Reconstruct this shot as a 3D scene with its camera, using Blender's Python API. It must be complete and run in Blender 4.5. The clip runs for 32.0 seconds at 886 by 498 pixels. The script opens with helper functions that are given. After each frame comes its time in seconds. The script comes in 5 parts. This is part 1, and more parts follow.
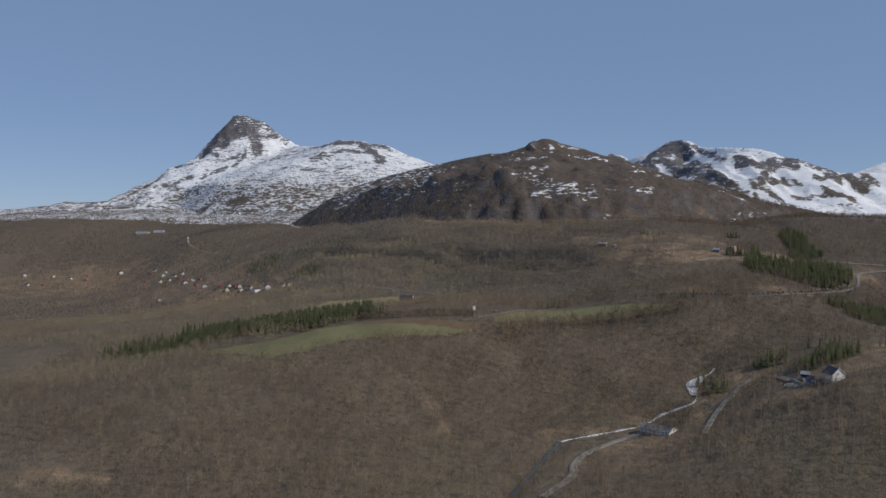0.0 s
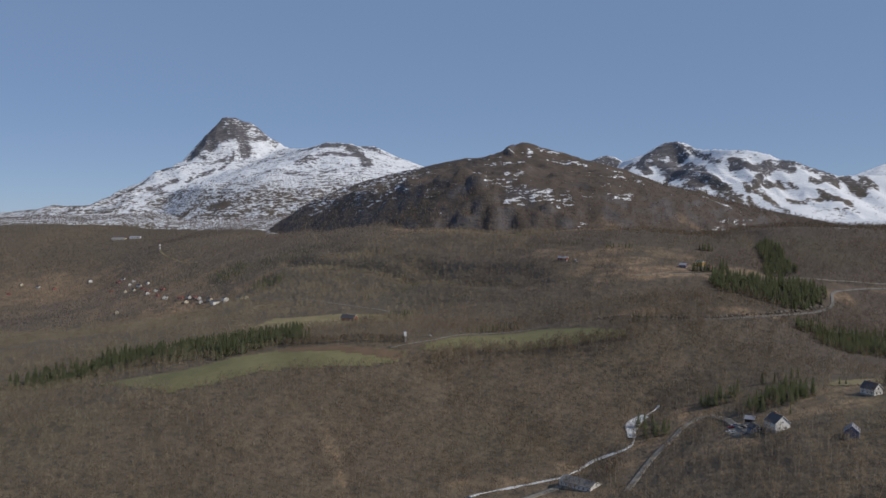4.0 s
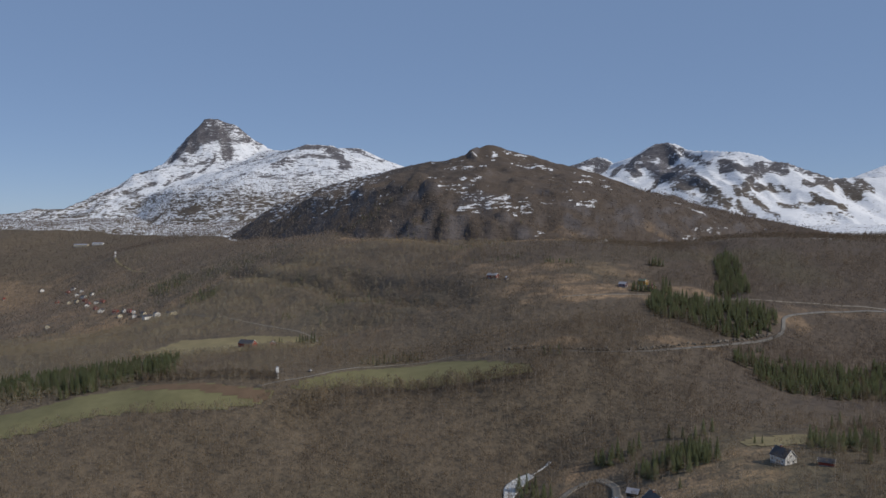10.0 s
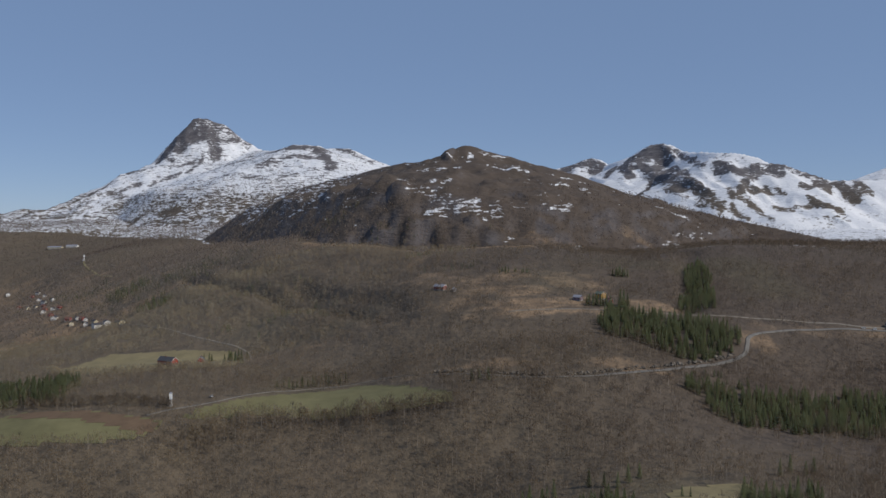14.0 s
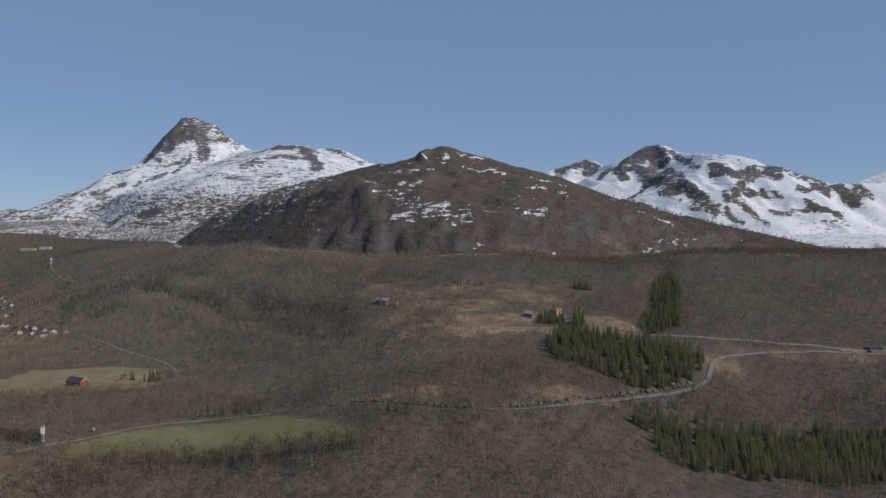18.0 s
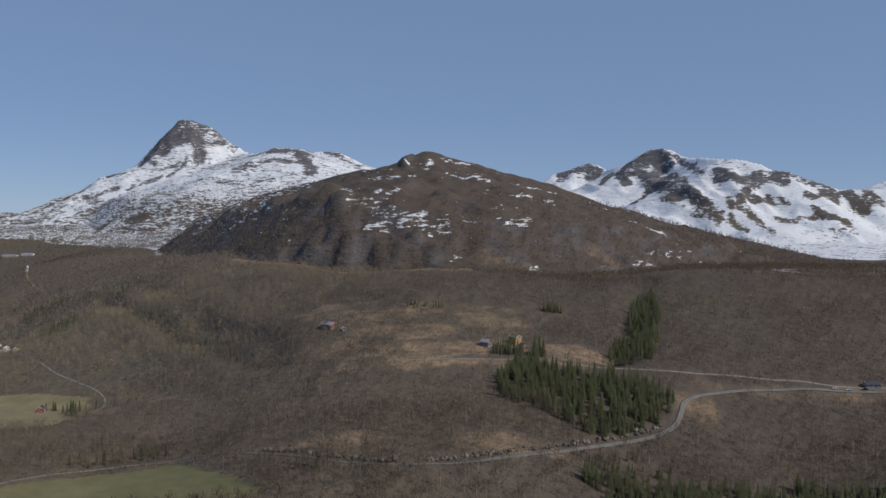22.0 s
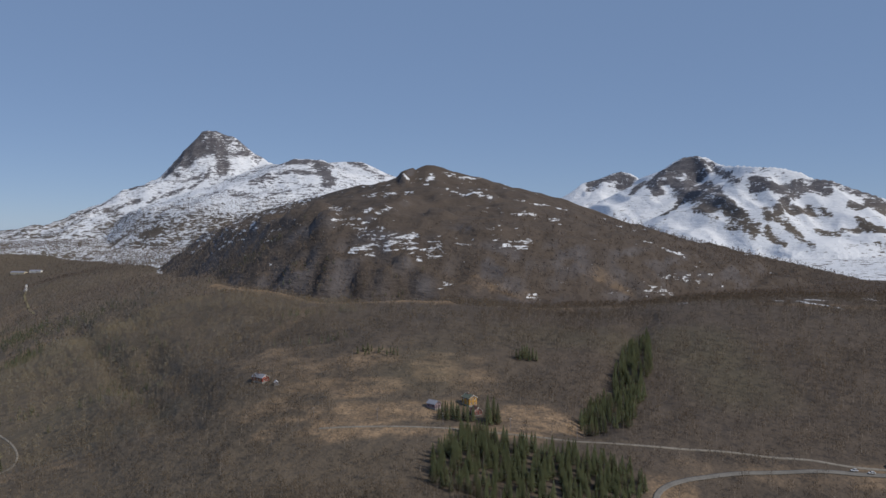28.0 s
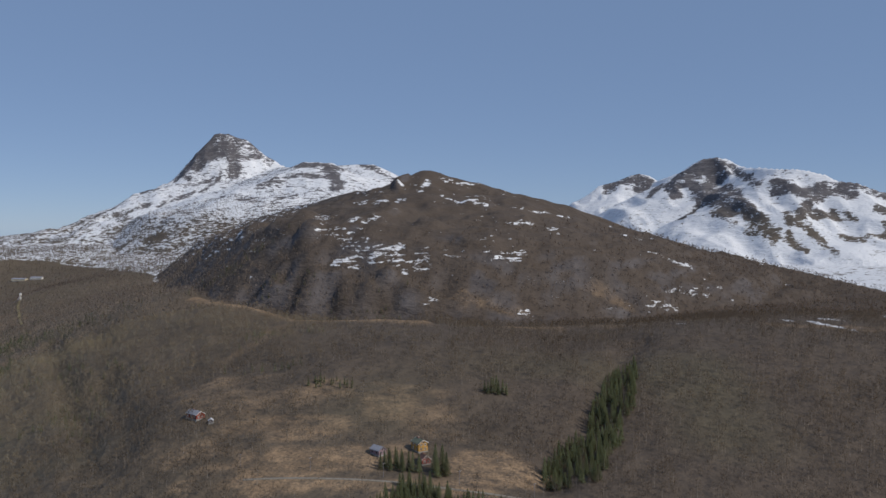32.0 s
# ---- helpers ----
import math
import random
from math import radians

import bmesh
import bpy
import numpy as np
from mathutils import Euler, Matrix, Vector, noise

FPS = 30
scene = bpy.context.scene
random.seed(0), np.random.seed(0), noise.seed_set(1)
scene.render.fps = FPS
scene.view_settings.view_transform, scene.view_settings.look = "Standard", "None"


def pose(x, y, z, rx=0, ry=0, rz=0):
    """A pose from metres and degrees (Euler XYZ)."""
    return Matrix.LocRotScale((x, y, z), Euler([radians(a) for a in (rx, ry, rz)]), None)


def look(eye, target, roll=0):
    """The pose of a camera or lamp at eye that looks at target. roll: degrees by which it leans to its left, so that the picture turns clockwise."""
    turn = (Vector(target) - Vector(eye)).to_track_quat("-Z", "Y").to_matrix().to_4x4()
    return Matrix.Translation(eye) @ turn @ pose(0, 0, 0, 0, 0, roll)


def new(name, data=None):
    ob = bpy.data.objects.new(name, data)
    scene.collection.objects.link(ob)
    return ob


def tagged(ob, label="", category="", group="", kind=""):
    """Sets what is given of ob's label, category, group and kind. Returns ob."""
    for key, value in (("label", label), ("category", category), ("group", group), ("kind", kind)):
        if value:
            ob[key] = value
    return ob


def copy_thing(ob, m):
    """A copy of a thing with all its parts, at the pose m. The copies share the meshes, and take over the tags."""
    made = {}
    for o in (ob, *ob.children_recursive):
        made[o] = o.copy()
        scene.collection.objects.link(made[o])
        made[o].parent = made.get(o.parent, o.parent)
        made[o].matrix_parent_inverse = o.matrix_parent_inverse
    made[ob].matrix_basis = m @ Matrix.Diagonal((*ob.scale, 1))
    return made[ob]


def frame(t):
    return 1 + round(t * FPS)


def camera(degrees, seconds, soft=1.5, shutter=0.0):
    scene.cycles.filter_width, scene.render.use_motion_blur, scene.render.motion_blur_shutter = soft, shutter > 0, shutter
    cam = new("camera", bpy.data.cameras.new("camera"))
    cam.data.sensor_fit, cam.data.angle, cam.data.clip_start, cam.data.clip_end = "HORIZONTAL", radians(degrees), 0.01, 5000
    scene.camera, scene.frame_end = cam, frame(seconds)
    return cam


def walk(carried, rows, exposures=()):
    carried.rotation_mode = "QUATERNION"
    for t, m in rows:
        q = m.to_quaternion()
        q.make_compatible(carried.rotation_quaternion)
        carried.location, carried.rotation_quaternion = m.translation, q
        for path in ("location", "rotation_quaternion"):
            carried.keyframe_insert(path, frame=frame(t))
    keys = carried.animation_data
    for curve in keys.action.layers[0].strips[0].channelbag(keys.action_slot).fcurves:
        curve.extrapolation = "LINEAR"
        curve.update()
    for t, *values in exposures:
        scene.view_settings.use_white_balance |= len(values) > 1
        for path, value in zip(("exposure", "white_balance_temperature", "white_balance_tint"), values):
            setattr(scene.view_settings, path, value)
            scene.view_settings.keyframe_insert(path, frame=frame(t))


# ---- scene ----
# the flight: seconds, metres, then yaw to the left, pitch up and roll in degrees
cam = camera(56.25, 32.0, 1.5)
FLIGHT = [
    (0, 0.0, -0.0, 150.0, -0.000, -2.120, -0.086),
    (1.5, 29.3, 29.2, 156.7, 0.171, -2.123, -0.072),
    (3, 58.6, 57.7, 163.2, 0.388, -2.136, -0.131),
    (6, 116.2, 111.1, 173.4, 0.795, -2.133, -0.215),
    (7.5, 144.5, 138.3, 176.4, 0.974, -2.126, -0.236),
    (9, 172.1, 166.0, 179.4, 1.154, -2.096, -0.272),
    (11, 207.8, 205.1, 184.3, 1.410, -2.135, -0.188),
    (13, 242.8, 243.6, 186.9, 1.666, -2.096, -0.108),
    (14.5, 268.0, 273.0, 189.3, 1.834, -2.073, -0.060),
    (16.5, 299.5, 312.9, 192.4, 2.057, -2.064, 0.031),
    (18, 321.2, 343.8, 195.8, 2.182, -2.054, 0.150),
    (20, 347.9, 384.0, 201.2, 2.370, -2.049, 0.295),
    (21, 361.0, 404.7, 205.1, 2.604, -1.990, 0.320),
    (22, 374.2, 425.9, 209.4, 3.047, -1.924, 0.307),
    (23.5, 392.1, 456.8, 215.9, 3.801, -1.864, 0.255),
    (25, 409.3, 486.2, 222.1, 4.571, -1.759, 0.143),
    (28, 443.9, 542.0, 233.9, 6.120, -1.559, 0.028),
    (29.5, 460.3, 570.4, 239.2, 6.838, -1.525, -0.041),
    (31, 476.6, 599.5, 244.7, 7.507, -1.547, -0.066),
    (32, 487.0, 619.5, 247.7, 7.916, -1.531, -0.060),
]


def flown(x, y, z, yaw, pitch, roll):
    a, b = radians(yaw), radians(pitch)
    ahead = Vector((-math.sin(a) * math.cos(b), math.cos(a) * math.cos(b), math.sin(b)))
    return look((x, y, z), Vector((x, y, z)) + ahead * 100, roll)


walk(cam, [(t, flown(*row)) for t, *row in FLIGHT])

# ---- world, sun ----
world = bpy.data.worlds.new("sky")
scene.world = world
world.use_nodes = True
wn = world.node_tree
sky = wn.nodes.new("ShaderNodeTexSky")
sky.sky_type = 'NISHITA'
sky.sun_disc = False
sky.sun_elevation = radians(40)
sky.sun_rotation = radians(113)
sky.altitude = 1800
sky.air_density = 0.62
sky.dust_density = 0.5
sky.ozone_density = 0.0
veil = wn.nodes.new("ShaderNodeMix")
veil.data_type = 'RGBA'
veil.inputs[0].default_value = 0.72
veil.inputs[7].default_value = (1.75, 2.68, 4.55, 1)
wn.links.new(sky.outputs[0], veil.inputs[6])
wn.links.new(veil.outputs[2], wn.nodes["Background"].inputs[0])
wn.nodes["Background"].inputs[1].default_value = 0.10

sun = new("sun", bpy.data.lights.new("sun", 'SUN'))
sun.data.energy = 3.1
sun.data.angle = radians(0.55)
sun.data.color = (1.0, 0.94, 0.85)
SUN_WAY = Vector((math.sin(radians(113)) * math.cos(radians(40)), math.cos(radians(113)) * math.cos(radians(40)), math.sin(radians(40))))
sun.matrix_world = look((0, 0, 800), Vector((0, 0, 800)) - SUN_WAY)
scene.view_settings.exposure = 0.0


# ---- materials ----
def nodes_of(name, rough=0.85, metal=0.0):
    m = bpy.data.materials.new(name)
    m.use_nodes = True
    n, l = m.node_tree.nodes, m.node_tree.links
    b = n["Principled BSDF"]
    b.inputs["Roughness"].default_value = rough
    b.inputs["Metallic"].default_value = metal
    b.inputs["Specular IOR Level"].default_value = 0.25
    return m, n, l, b


def noise_node(n, l, scale, detail=4.0, rough=0.55, stretch=(1, 1, 1), turn=0.0, space="Object"):
    tc, mp, nz = n.new("ShaderNodeTexCoord"), n.new("ShaderNodeMapping"), n.new("ShaderNodeTexNoise")
    mp.inputs["Scale"].default_value = stretch
    mp.inputs["Rotation"].default_value = (0, 0, turn)
    nz.inputs["Scale"].default_value = scale
    nz.inputs["Detail"].default_value = detail
    nz.inputs["Roughness"].default_value = rough
    l.new(tc.outputs[space], mp.inputs["Vector"])
    l.new(mp.outputs[0], nz.inputs["Vector"])
    return nz.outputs["Fac"]


def ramp(n, l, fac, stops):
    r = n.new("ShaderNodeValToRGB")
    e = r.color_ramp.elements
    while len(e) < len(stops):
        e.new(0.5)
    for k, (p, c) in enumerate(stops):
        e[k].position, e[k].color = p, (*c, 1) if len(c) == 3 else c
    l.new(fac, r.inputs[0])
    return r.outputs[0]


def mix(n, l, fac, a, b, mode='MIX'):
    m = n.new("ShaderNodeMix")
    m.data_type, m.blend_type = 'RGBA', mode
    for value, slot in ((fac, 0), (a, 6), (b, 7)):
        if isinstance(value, (int, float)):
            m.inputs[slot].default_value = value
        elif isinstance(value, tuple):
            m.inputs[slot].default_value = (*value, 1)
        else:
            l.new(value, m.inputs[slot])
    return m.outputs[2]


def calc(n, l, op, a, b=0.0, clamp=False):
    m = n.new("ShaderNodeMath")
    m.operation, m.use_clamp = op, clamp
    for value, slot in ((a, 0), (b, 1)):
        if isinstance(value, (int, float)):
            m.inputs[slot].default_value = value
        else:
            l.new(value, m.inputs[slot])
    return m.outputs[0]


def bump(n, l, b, fac, strength, distance):
    k = n.new("ShaderNodeBump")
    k.inputs["Strength"].default_value, k.inputs["Distance"].default_value = strength, distance
    l.new(fac, k.inputs["Height"])
    l.new(k.outputs[0], b.inputs["Normal"])


def attr(n, name):
    a = n.new("ShaderNodeAttribute")
    a.attribute_name = name
    return a.outputs["Fac"]


def ground_material():
    """Heath, dead grass, rock and old snow; where each lies comes from the ground's own attributes."""
    m, n, l, b = nodes_of("ground", 0.95)
    broad, mid, fine = noise_node(n, l, 0.008, 3), noise_node(n, l, 0.05, 5, 0.6), noise_node(n, l, 0.5, 4, 0.65)
    heath = mix(n, l, 0.55, ramp(n, l, mid, [(0.3, (0.095, 0.073, 0.053)), (0.5, (0.132, 0.101, 0.072)), (0.7, (0.175, 0.134, 0.093))]),
                ramp(n, l, fine, [(0.3, (0.088, 0.068, 0.050)), (0.7, (0.163, 0.124, 0.086))]))
    heath = mix(n, l, calc(n, l, 'MULTIPLY', broad, 0.5), heath, (0.085, 0.075, 0.05))
    dark_heath = mix(n, l, 0.5, ramp(n, l, mid, [(0.3, (0.064, 0.050, 0.040)), (0.7, (0.108, 0.084, 0.066))]), ramp(n, l, fine, [(0.3, (0.057, 0.044, 0.037)), (0.7, (0.105, 0.081, 0.063))]))
    heath = mix(n, l, attr(n, "dark_heath"), heath, dark_heath)
    straw = mix(n, l, 0.5, ramp(n, l, mid, [(0.35, (0.17, 0.112, 0.066)), (0.65, (0.42, 0.285, 0.17))]), ramp(n, l, fine, [(0.3, (0.10, 0.072, 0.048)), (0.7, (0.30, 0.208, 0.13))]))
    moss = ramp(n, l, mid, [(0.3, (0.08, 0.082, 0.04)), (0.7, (0.14, 0.14, 0.06))])
    rib = noise_node(n, l, 0.022, 6, 0.62, (1, 1, 3.0))
    # rock greys are cooled towards blue, standing in for haze on the mountains
    rock = mix(n, l, 0.5, ramp(n, l, rib, [(0.3, (0.062, 0.060, 0.068)), (0.55, (0.125, 0.120, 0.130)), (0.75, (0.21, 0.20, 0.205))]),
               ramp(n, l, mid, [(0.3, (0.052, 0.049, 0.055)), (0.7, (0.155, 0.137, 0.132))]))
    col = mix(n, l, calc(n, l, 'MULTIPLY', attr(n, "straw"), calc(n, l, 'ADD', calc(n, l, 'MULTIPLY', calc(n, l, 'ADD', calc(n, l, 'MULTIPLY', noise_node(n, l, 0.10, 5, 0.65, (0.7, 1.3, 1), 0.3), 0.6), calc(n, l, 'MULTIPLY', fine, 0.4)), 5.5), -2.05, True), True), heath, straw)
    col = mix(n, l, calc(n, l, 'MULTIPLY', attr(n, "moss"), 0.8), col, moss)
    col = mix(n, l, attr(n, "rock"), col, rock)
    # old snow lies in patches: the attribute is how much of the ground it covers
    patch = calc(n, l, 'ADD', calc(n, l, 'MULTIPLY', noise_node(n, l, 0.024, 8, 0.72, (0.7, 0.7, 2.0), 0.6), 0.20), calc(n, l, 'MULTIPLY', noise_node(n, l, 0.11, 7, 0.74, (0.55, 0.55, 2.0), -0.5), 0.52))
    ledges = noise_node(n, l, 0.034, 7, 0.72, (0.6, 0.6, 4.0), 0.3)
    patch = calc(n, l, 'ADD', patch, calc(n, l, 'MULTIPLY', ledges, 0.28))
    patch = calc(n, l, 'ADD', calc(n, l, 'MULTIPLY', calc(n, l, 'SUBTRACT', patch, 0.5), 7.0), 0.5)
    lies = calc(n, l, 'SUBTRACT', attr(n, "snow"), patch)
    lies = calc(n, l, 'ADD', calc(n, l, 'MULTIPLY', lies, 14.0), 0.5, True)
    white = mix(n, l, mid, (0.62, 0.63, 0.655), (0.75, 0.755, 0.77))
    col = mix(n, l, lies, col, white)
    l.new(col, b.inputs["Base Color"])
    l.new(calc(n, l, 'SUBTRACT', 0.95, calc(n, l, 'MULTIPLY', lies, 0.35)), b.inputs["Roughness"])
    bump(n, l, b, calc(n, l, 'ADD', mid, calc(n, l, 'MULTIPLY', rib, 2.0)), 0.7, 5.0)
    return m


def plain_material(name, dark, light, scale, rough=0.85, metal=0.0, depth=0.02, stretch=(1, 1, 1), vary=0.0, islands=False):
    """Two tones mottled at two sizes, with relief; vary shifts the tone from thing to thing."""
    m, n, l, b = nodes_of(name, rough, metal)
    big, small = noise_node(n, l, scale, 4, 0.6, stretch), noise_node(n, l, scale * 7, 3, 0.6, stretch)
    fac = calc(n, l, 'ADD', calc(n, l, 'MULTIPLY', big, 0.65), calc(n, l, 'MULTIPLY', small, 0.35))
    if vary:
        g = n.new("ShaderNodeNewGeometry" if islands else "ShaderNodeObjectInfo")
        shift = calc(n, l, 'MULTIPLY', calc(n, l, 'SUBTRACT', g.outputs["Random Per Island" if islands else "Random"], 0.5), vary)
        fac = calc(n, l, 'ADD', fac, shift, True)
    l.new(ramp(n, l, fac, [(0.3, dark), (0.7, light)]), b.inputs["Base Color"])
    if depth:
        bump(n, l, b, fac, 0.6, depth)
    return m


GROUND = ground_material()
def through_lit(m, n, l, b, dense, share):
    """Turns a material into sprays finer than their outlines: part of the light passes, part is scattered through them."""
    colour = b.inputs["Base Color"].links[0].from_socket
    front, back, gap = n.new("ShaderNodeBsdfDiffuse"), n.new("ShaderNodeBsdfTranslucent"), n.new("ShaderNodeBsdfTransparent")
    both, spray = n.new("ShaderNodeMixShader"), n.new("ShaderNodeMixShader")
    l.new(colour, front.inputs["Color"])
    l.new(colour, back.inputs["Color"])
    both.inputs[0].default_value, spray.inputs[0].default_value = share, dense
    l.new(front.outputs[0], both.inputs[1])
    l.new(back.outputs[0], both.inputs[2])
    l.new(gap.outputs[0], spray.inputs[1])
    l.new(both.outputs[0], spray.inputs[2])
    l.new(spray.outputs[0], n["Material Output"].inputs["Surface"])
    n.remove(b)
    return m


def twig_material(name, stops, dense):
    """Bare crowns; the tone of each tree, from dark to pale, comes with the wood."""
    m, n, l, b = nodes_of(name, 0.9)
    g = n.new("ShaderNodeNewGeometry")
    own = calc(n, l, 'MULTIPLY', calc(n, l, 'SUBTRACT', g.outputs["Random Per Island"], 0.5), 0.06)
    tone = calc(n, l, 'ADD', attr(n, "tone"), own, True)
    l.new(ramp(n, l, tone, stops), b.inputs["Base Color"])
    return through_lit(m, n, l, b, dense, 0.45)


TWIG = twig_material("bare_twigs", [(0.0, (0.128, 0.098, 0.073)), (0.5, (0.272, 0.214, 0.152)), (1.0, (0.43, 0.355, 0.235))], 0.36)
TWIG_FAR = twig_material("bare_twigs_far", [(0.0, (0.165, 0.130, 0.108)), (0.5, (0.24, 0.192, 0.158)), (1.0, (0.32, 0.262, 0.215))], 0.72)
BIRCH_BARK = plain_material("birch_bark", (0.10, 0.085, 0.07), (0.25, 0.215, 0.185), 0.4, 0.85, depth=0, vary=0.6, islands=True)
NEEDLE = plain_material("spruce_needles", (0.095, 0.108, 0.058), (0.200, 0.218, 0.118), 0.3, 0.85, depth=0, vary=0.4)
NEEDLE_MASS = plain_material("spruce_needles_mass", (0.095, 0.108, 0.058), (0.200, 0.218, 0.118), 0.05, 0.85, depth=0, vary=0.4, islands=True)
for needles in (NEEDLE, NEEDLE_MASS):
    through_lit(needles, needles.node_tree.nodes, needles.node_tree.links, needles.node_tree.nodes["Principled BSDF"], 0.45, 0.5)
BARK = plain_material("spruce_bark", (0.05, 0.038, 0.028), (0.11, 0.085, 0.065), 2.0, 0.95)
GRASS = plain_material("field_grass", (0.105, 0.098, 0.046), (0.185, 0.168, 0.082), 0.02, 0.95, depth=0.1)
PLOUGHED = plain_material("ploughed_earth", (0.10, 0.066, 0.042), (0.17, 0.115, 0.072), 0.05, 0.95, depth=0.1)
STUBBLE = plain_material("field_stubble", (0.15, 0.124, 0.066), (0.26, 0.215, 0.115), 0.05, 0.95, depth=0.1)
ASPHALT = plain_material("worn_asphalt", (0.12, 0.110, 0.098), (0.20, 0.185, 0.165), 0.15, 0.9, depth=0.01)
GRAVEL = plain_material("gravel", (0.15, 0.13, 0.105), (0.28, 0.25, 0.21), 0.4, 0.95, depth=0.03)
MILL_ROOF = plain_material("weathered_sheet_roof", (0.12, 0.115, 0.11), (0.2, 0.195, 0.19), 0.4, 0.6, depth=0.01)
ROCK = plain_material("cut_rock", (0.08, 0.069, 0.056), (0.22, 0.19, 0.155), 0.5, 0.9, depth=0.15, vary=0.4)
FOAM = plain_material("white_water", (0.20, 0.21, 0.21), (0.86, 0.86, 0.86), 0.9, 0.8, depth=0.15)
WATER = plain_material("stream_water", (0.03, 0.035, 0.035), (0.09, 0.095, 0.09), 0.3, 0.12, depth=0.1)


def paint(name, rgb, rough=0.7, worn=0.35, scale=1.2):
    return plain_material(name, tuple(c * (1 - worn) for c in rgb), rgb, scale, rough, depth=0.008, stretch=(1, 1, 0.25))


WHITE_WALL = paint("white_boards", (0.74, 0.72, 0.68), 0.7, 0.12)
CREAM_WALL = paint("cream_boards", (0.62, 0.54, 0.38), 0.7, 0.2)
YELLOW_WALL = paint("ochre_boards", (0.50, 0.28, 0.07), 0.75, 0.25)
RED_WALL = paint("red_boards", (0.30, 0.066, 0.047), 0.8, 0.3)
GREY_WALL = paint("grey_boards", (0.24, 0.22, 0.23), 0.85, 0.35)
MAUVE_WALL = paint("mauve_boards", (0.27, 0.19, 0.21), 0.85, 0.3)
BLUE_WALL = paint("blue_boards", (0.12, 0.16, 0.28), 0.8, 0.25)
DARK_WOOD = paint("dark_boards", (0.06, 0.045, 0.035), 0.85, 0.3)
DARK_ROOF = plain_material("dark_roof", (0.035, 0.035, 0.04), (0.085, 0.083, 0.09), 0.8, 0.6, depth=0.01)
GREY_ROOF = plain_material("grey_sheet_roof", (0.19, 0.19, 0.215), (0.32, 0.32, 0.35), 0.4, 0.5, depth=0.01)
GREEN_ROOF = plain_material("green_grey_roof", (0.085, 0.10, 0.075), (0.16, 0.17, 0.12), 0.6, 0.7, depth=0.01)
BLUE_ROOF = plain_material("dark_blue_roof", (0.05, 0.06, 0.085), (0.10, 0.115, 0.15), 0.6, 0.6, depth=0.01)
RED_ROOF = plain_material("red_tile_roof", (0.12, 0.065, 0.052), (0.20, 0.10, 0.08), 0.8, 0.8, depth=0.02)
WHITE_ROOF = plain_material("snowy_white_roof", (0.6, 0.6, 0.62), (0.8, 0.8, 0.82), 0.4, 0.6, depth=0.01)
STONE = plain_material("foundation_stone", (0.2, 0.19, 0.18), (0.36, 0.345, 0.32), 1.2, 0.9, depth=0.02)
BRICK = plain_material("chimney_brick", (0.16, 0.07, 0.05), (0.28, 0.14, 0.10), 3.0, 0.9, depth=0.01)
METAL = plain_material("galvanised_metal", (0.32, 0.32, 0.33), (0.5, 0.5, 0.51), 1.0, 0.45, 0.7, depth=0.003)
RUBBER = plain_material("tyre_rubber", (0.012, 0.012, 0.012), (0.03, 0.03, 0.03), 4.0, 0.8, depth=0)
SILO_WHITE = plain_material("silo_white", (0.62, 0.62, 0.60), (0.80, 0.80, 0.78), 0.5, 0.5, depth=0.01)
GLASS = nodes_of("window_glass", 0.08)[0]
GLASS.node_tree.nodes["Principled BSDF"].inputs["Base Color"].default_value = (0.02, 0.025, 0.03, 1)
GLASS.node_tree.nodes["Principled BSDF"].inputs["Specular IOR Level"].default_value = 0.6
CAR_PAINTS = []
for tint, rgb in (("white", (0.72, 0.72, 0.72)), ("silver", (0.42, 0.43, 0.44)), ("blue", (0.05, 0.08, 0.19)), ("red", (0.32, 0.03, 0.03)), ("black", (0.02, 0.02, 0.022))):
    CAR_PAINTS.append((tint, plain_material(tint + "_car_paint", tuple(0.85 * c for c in rgb), rgb, 0.6, 0.25, 0.1, depth=0)))

# ---- the lie of the land, metres: spot heights of the low country and crest lines of the hills ----
VALLEY = np.array([
    (-300, 420, -22), (60, 420, -20), (350, 400, 15), (197, 680, -11), (243, 758, 7), (294, 611, 30),
    (372, 654, 44), (414, 742, 37), (20, 780, 18), (100, 740, -4), (-171, 815, 20), (-82, 880, 37),
    (33, 883, 46), (-330, 900, -4), (154, 969, 44), (250, 850, 52), (245, 912, 58), (-48, 1101, 40),
    (18, 1182, 34), (-400, 1250, 4), (-350, 1630, 9), (-850, 2240, -16), (-800, 1000, -16), (-700, 300, -24),
    (-1500, 1700, -20), (110, 620, -22)], float)
SLOPE = np.array([
    (380, 936, 62), (513, 1034, 80), (633, 1085, 82), (470, 900, 34), (584, 990, 46), (388, 1135, 106),
    (232, 1185, 112), (483, 1186, 106), (436, 1256, 126), (-37, 1440, 80), (206, 1548, 138), (8, 1712, 139), (110, 1632, 141),
    (396, 1437, 146), (534, 1442, 139), (590, 1424, 150), (700, 1400, 146), (860, 1240, 112), (1050, 1480, 146), (700, 480, 50),
    (700, 850, 50), (1300, 800, 90), (1100, 250, 60), (100, 1290, 86)], float)
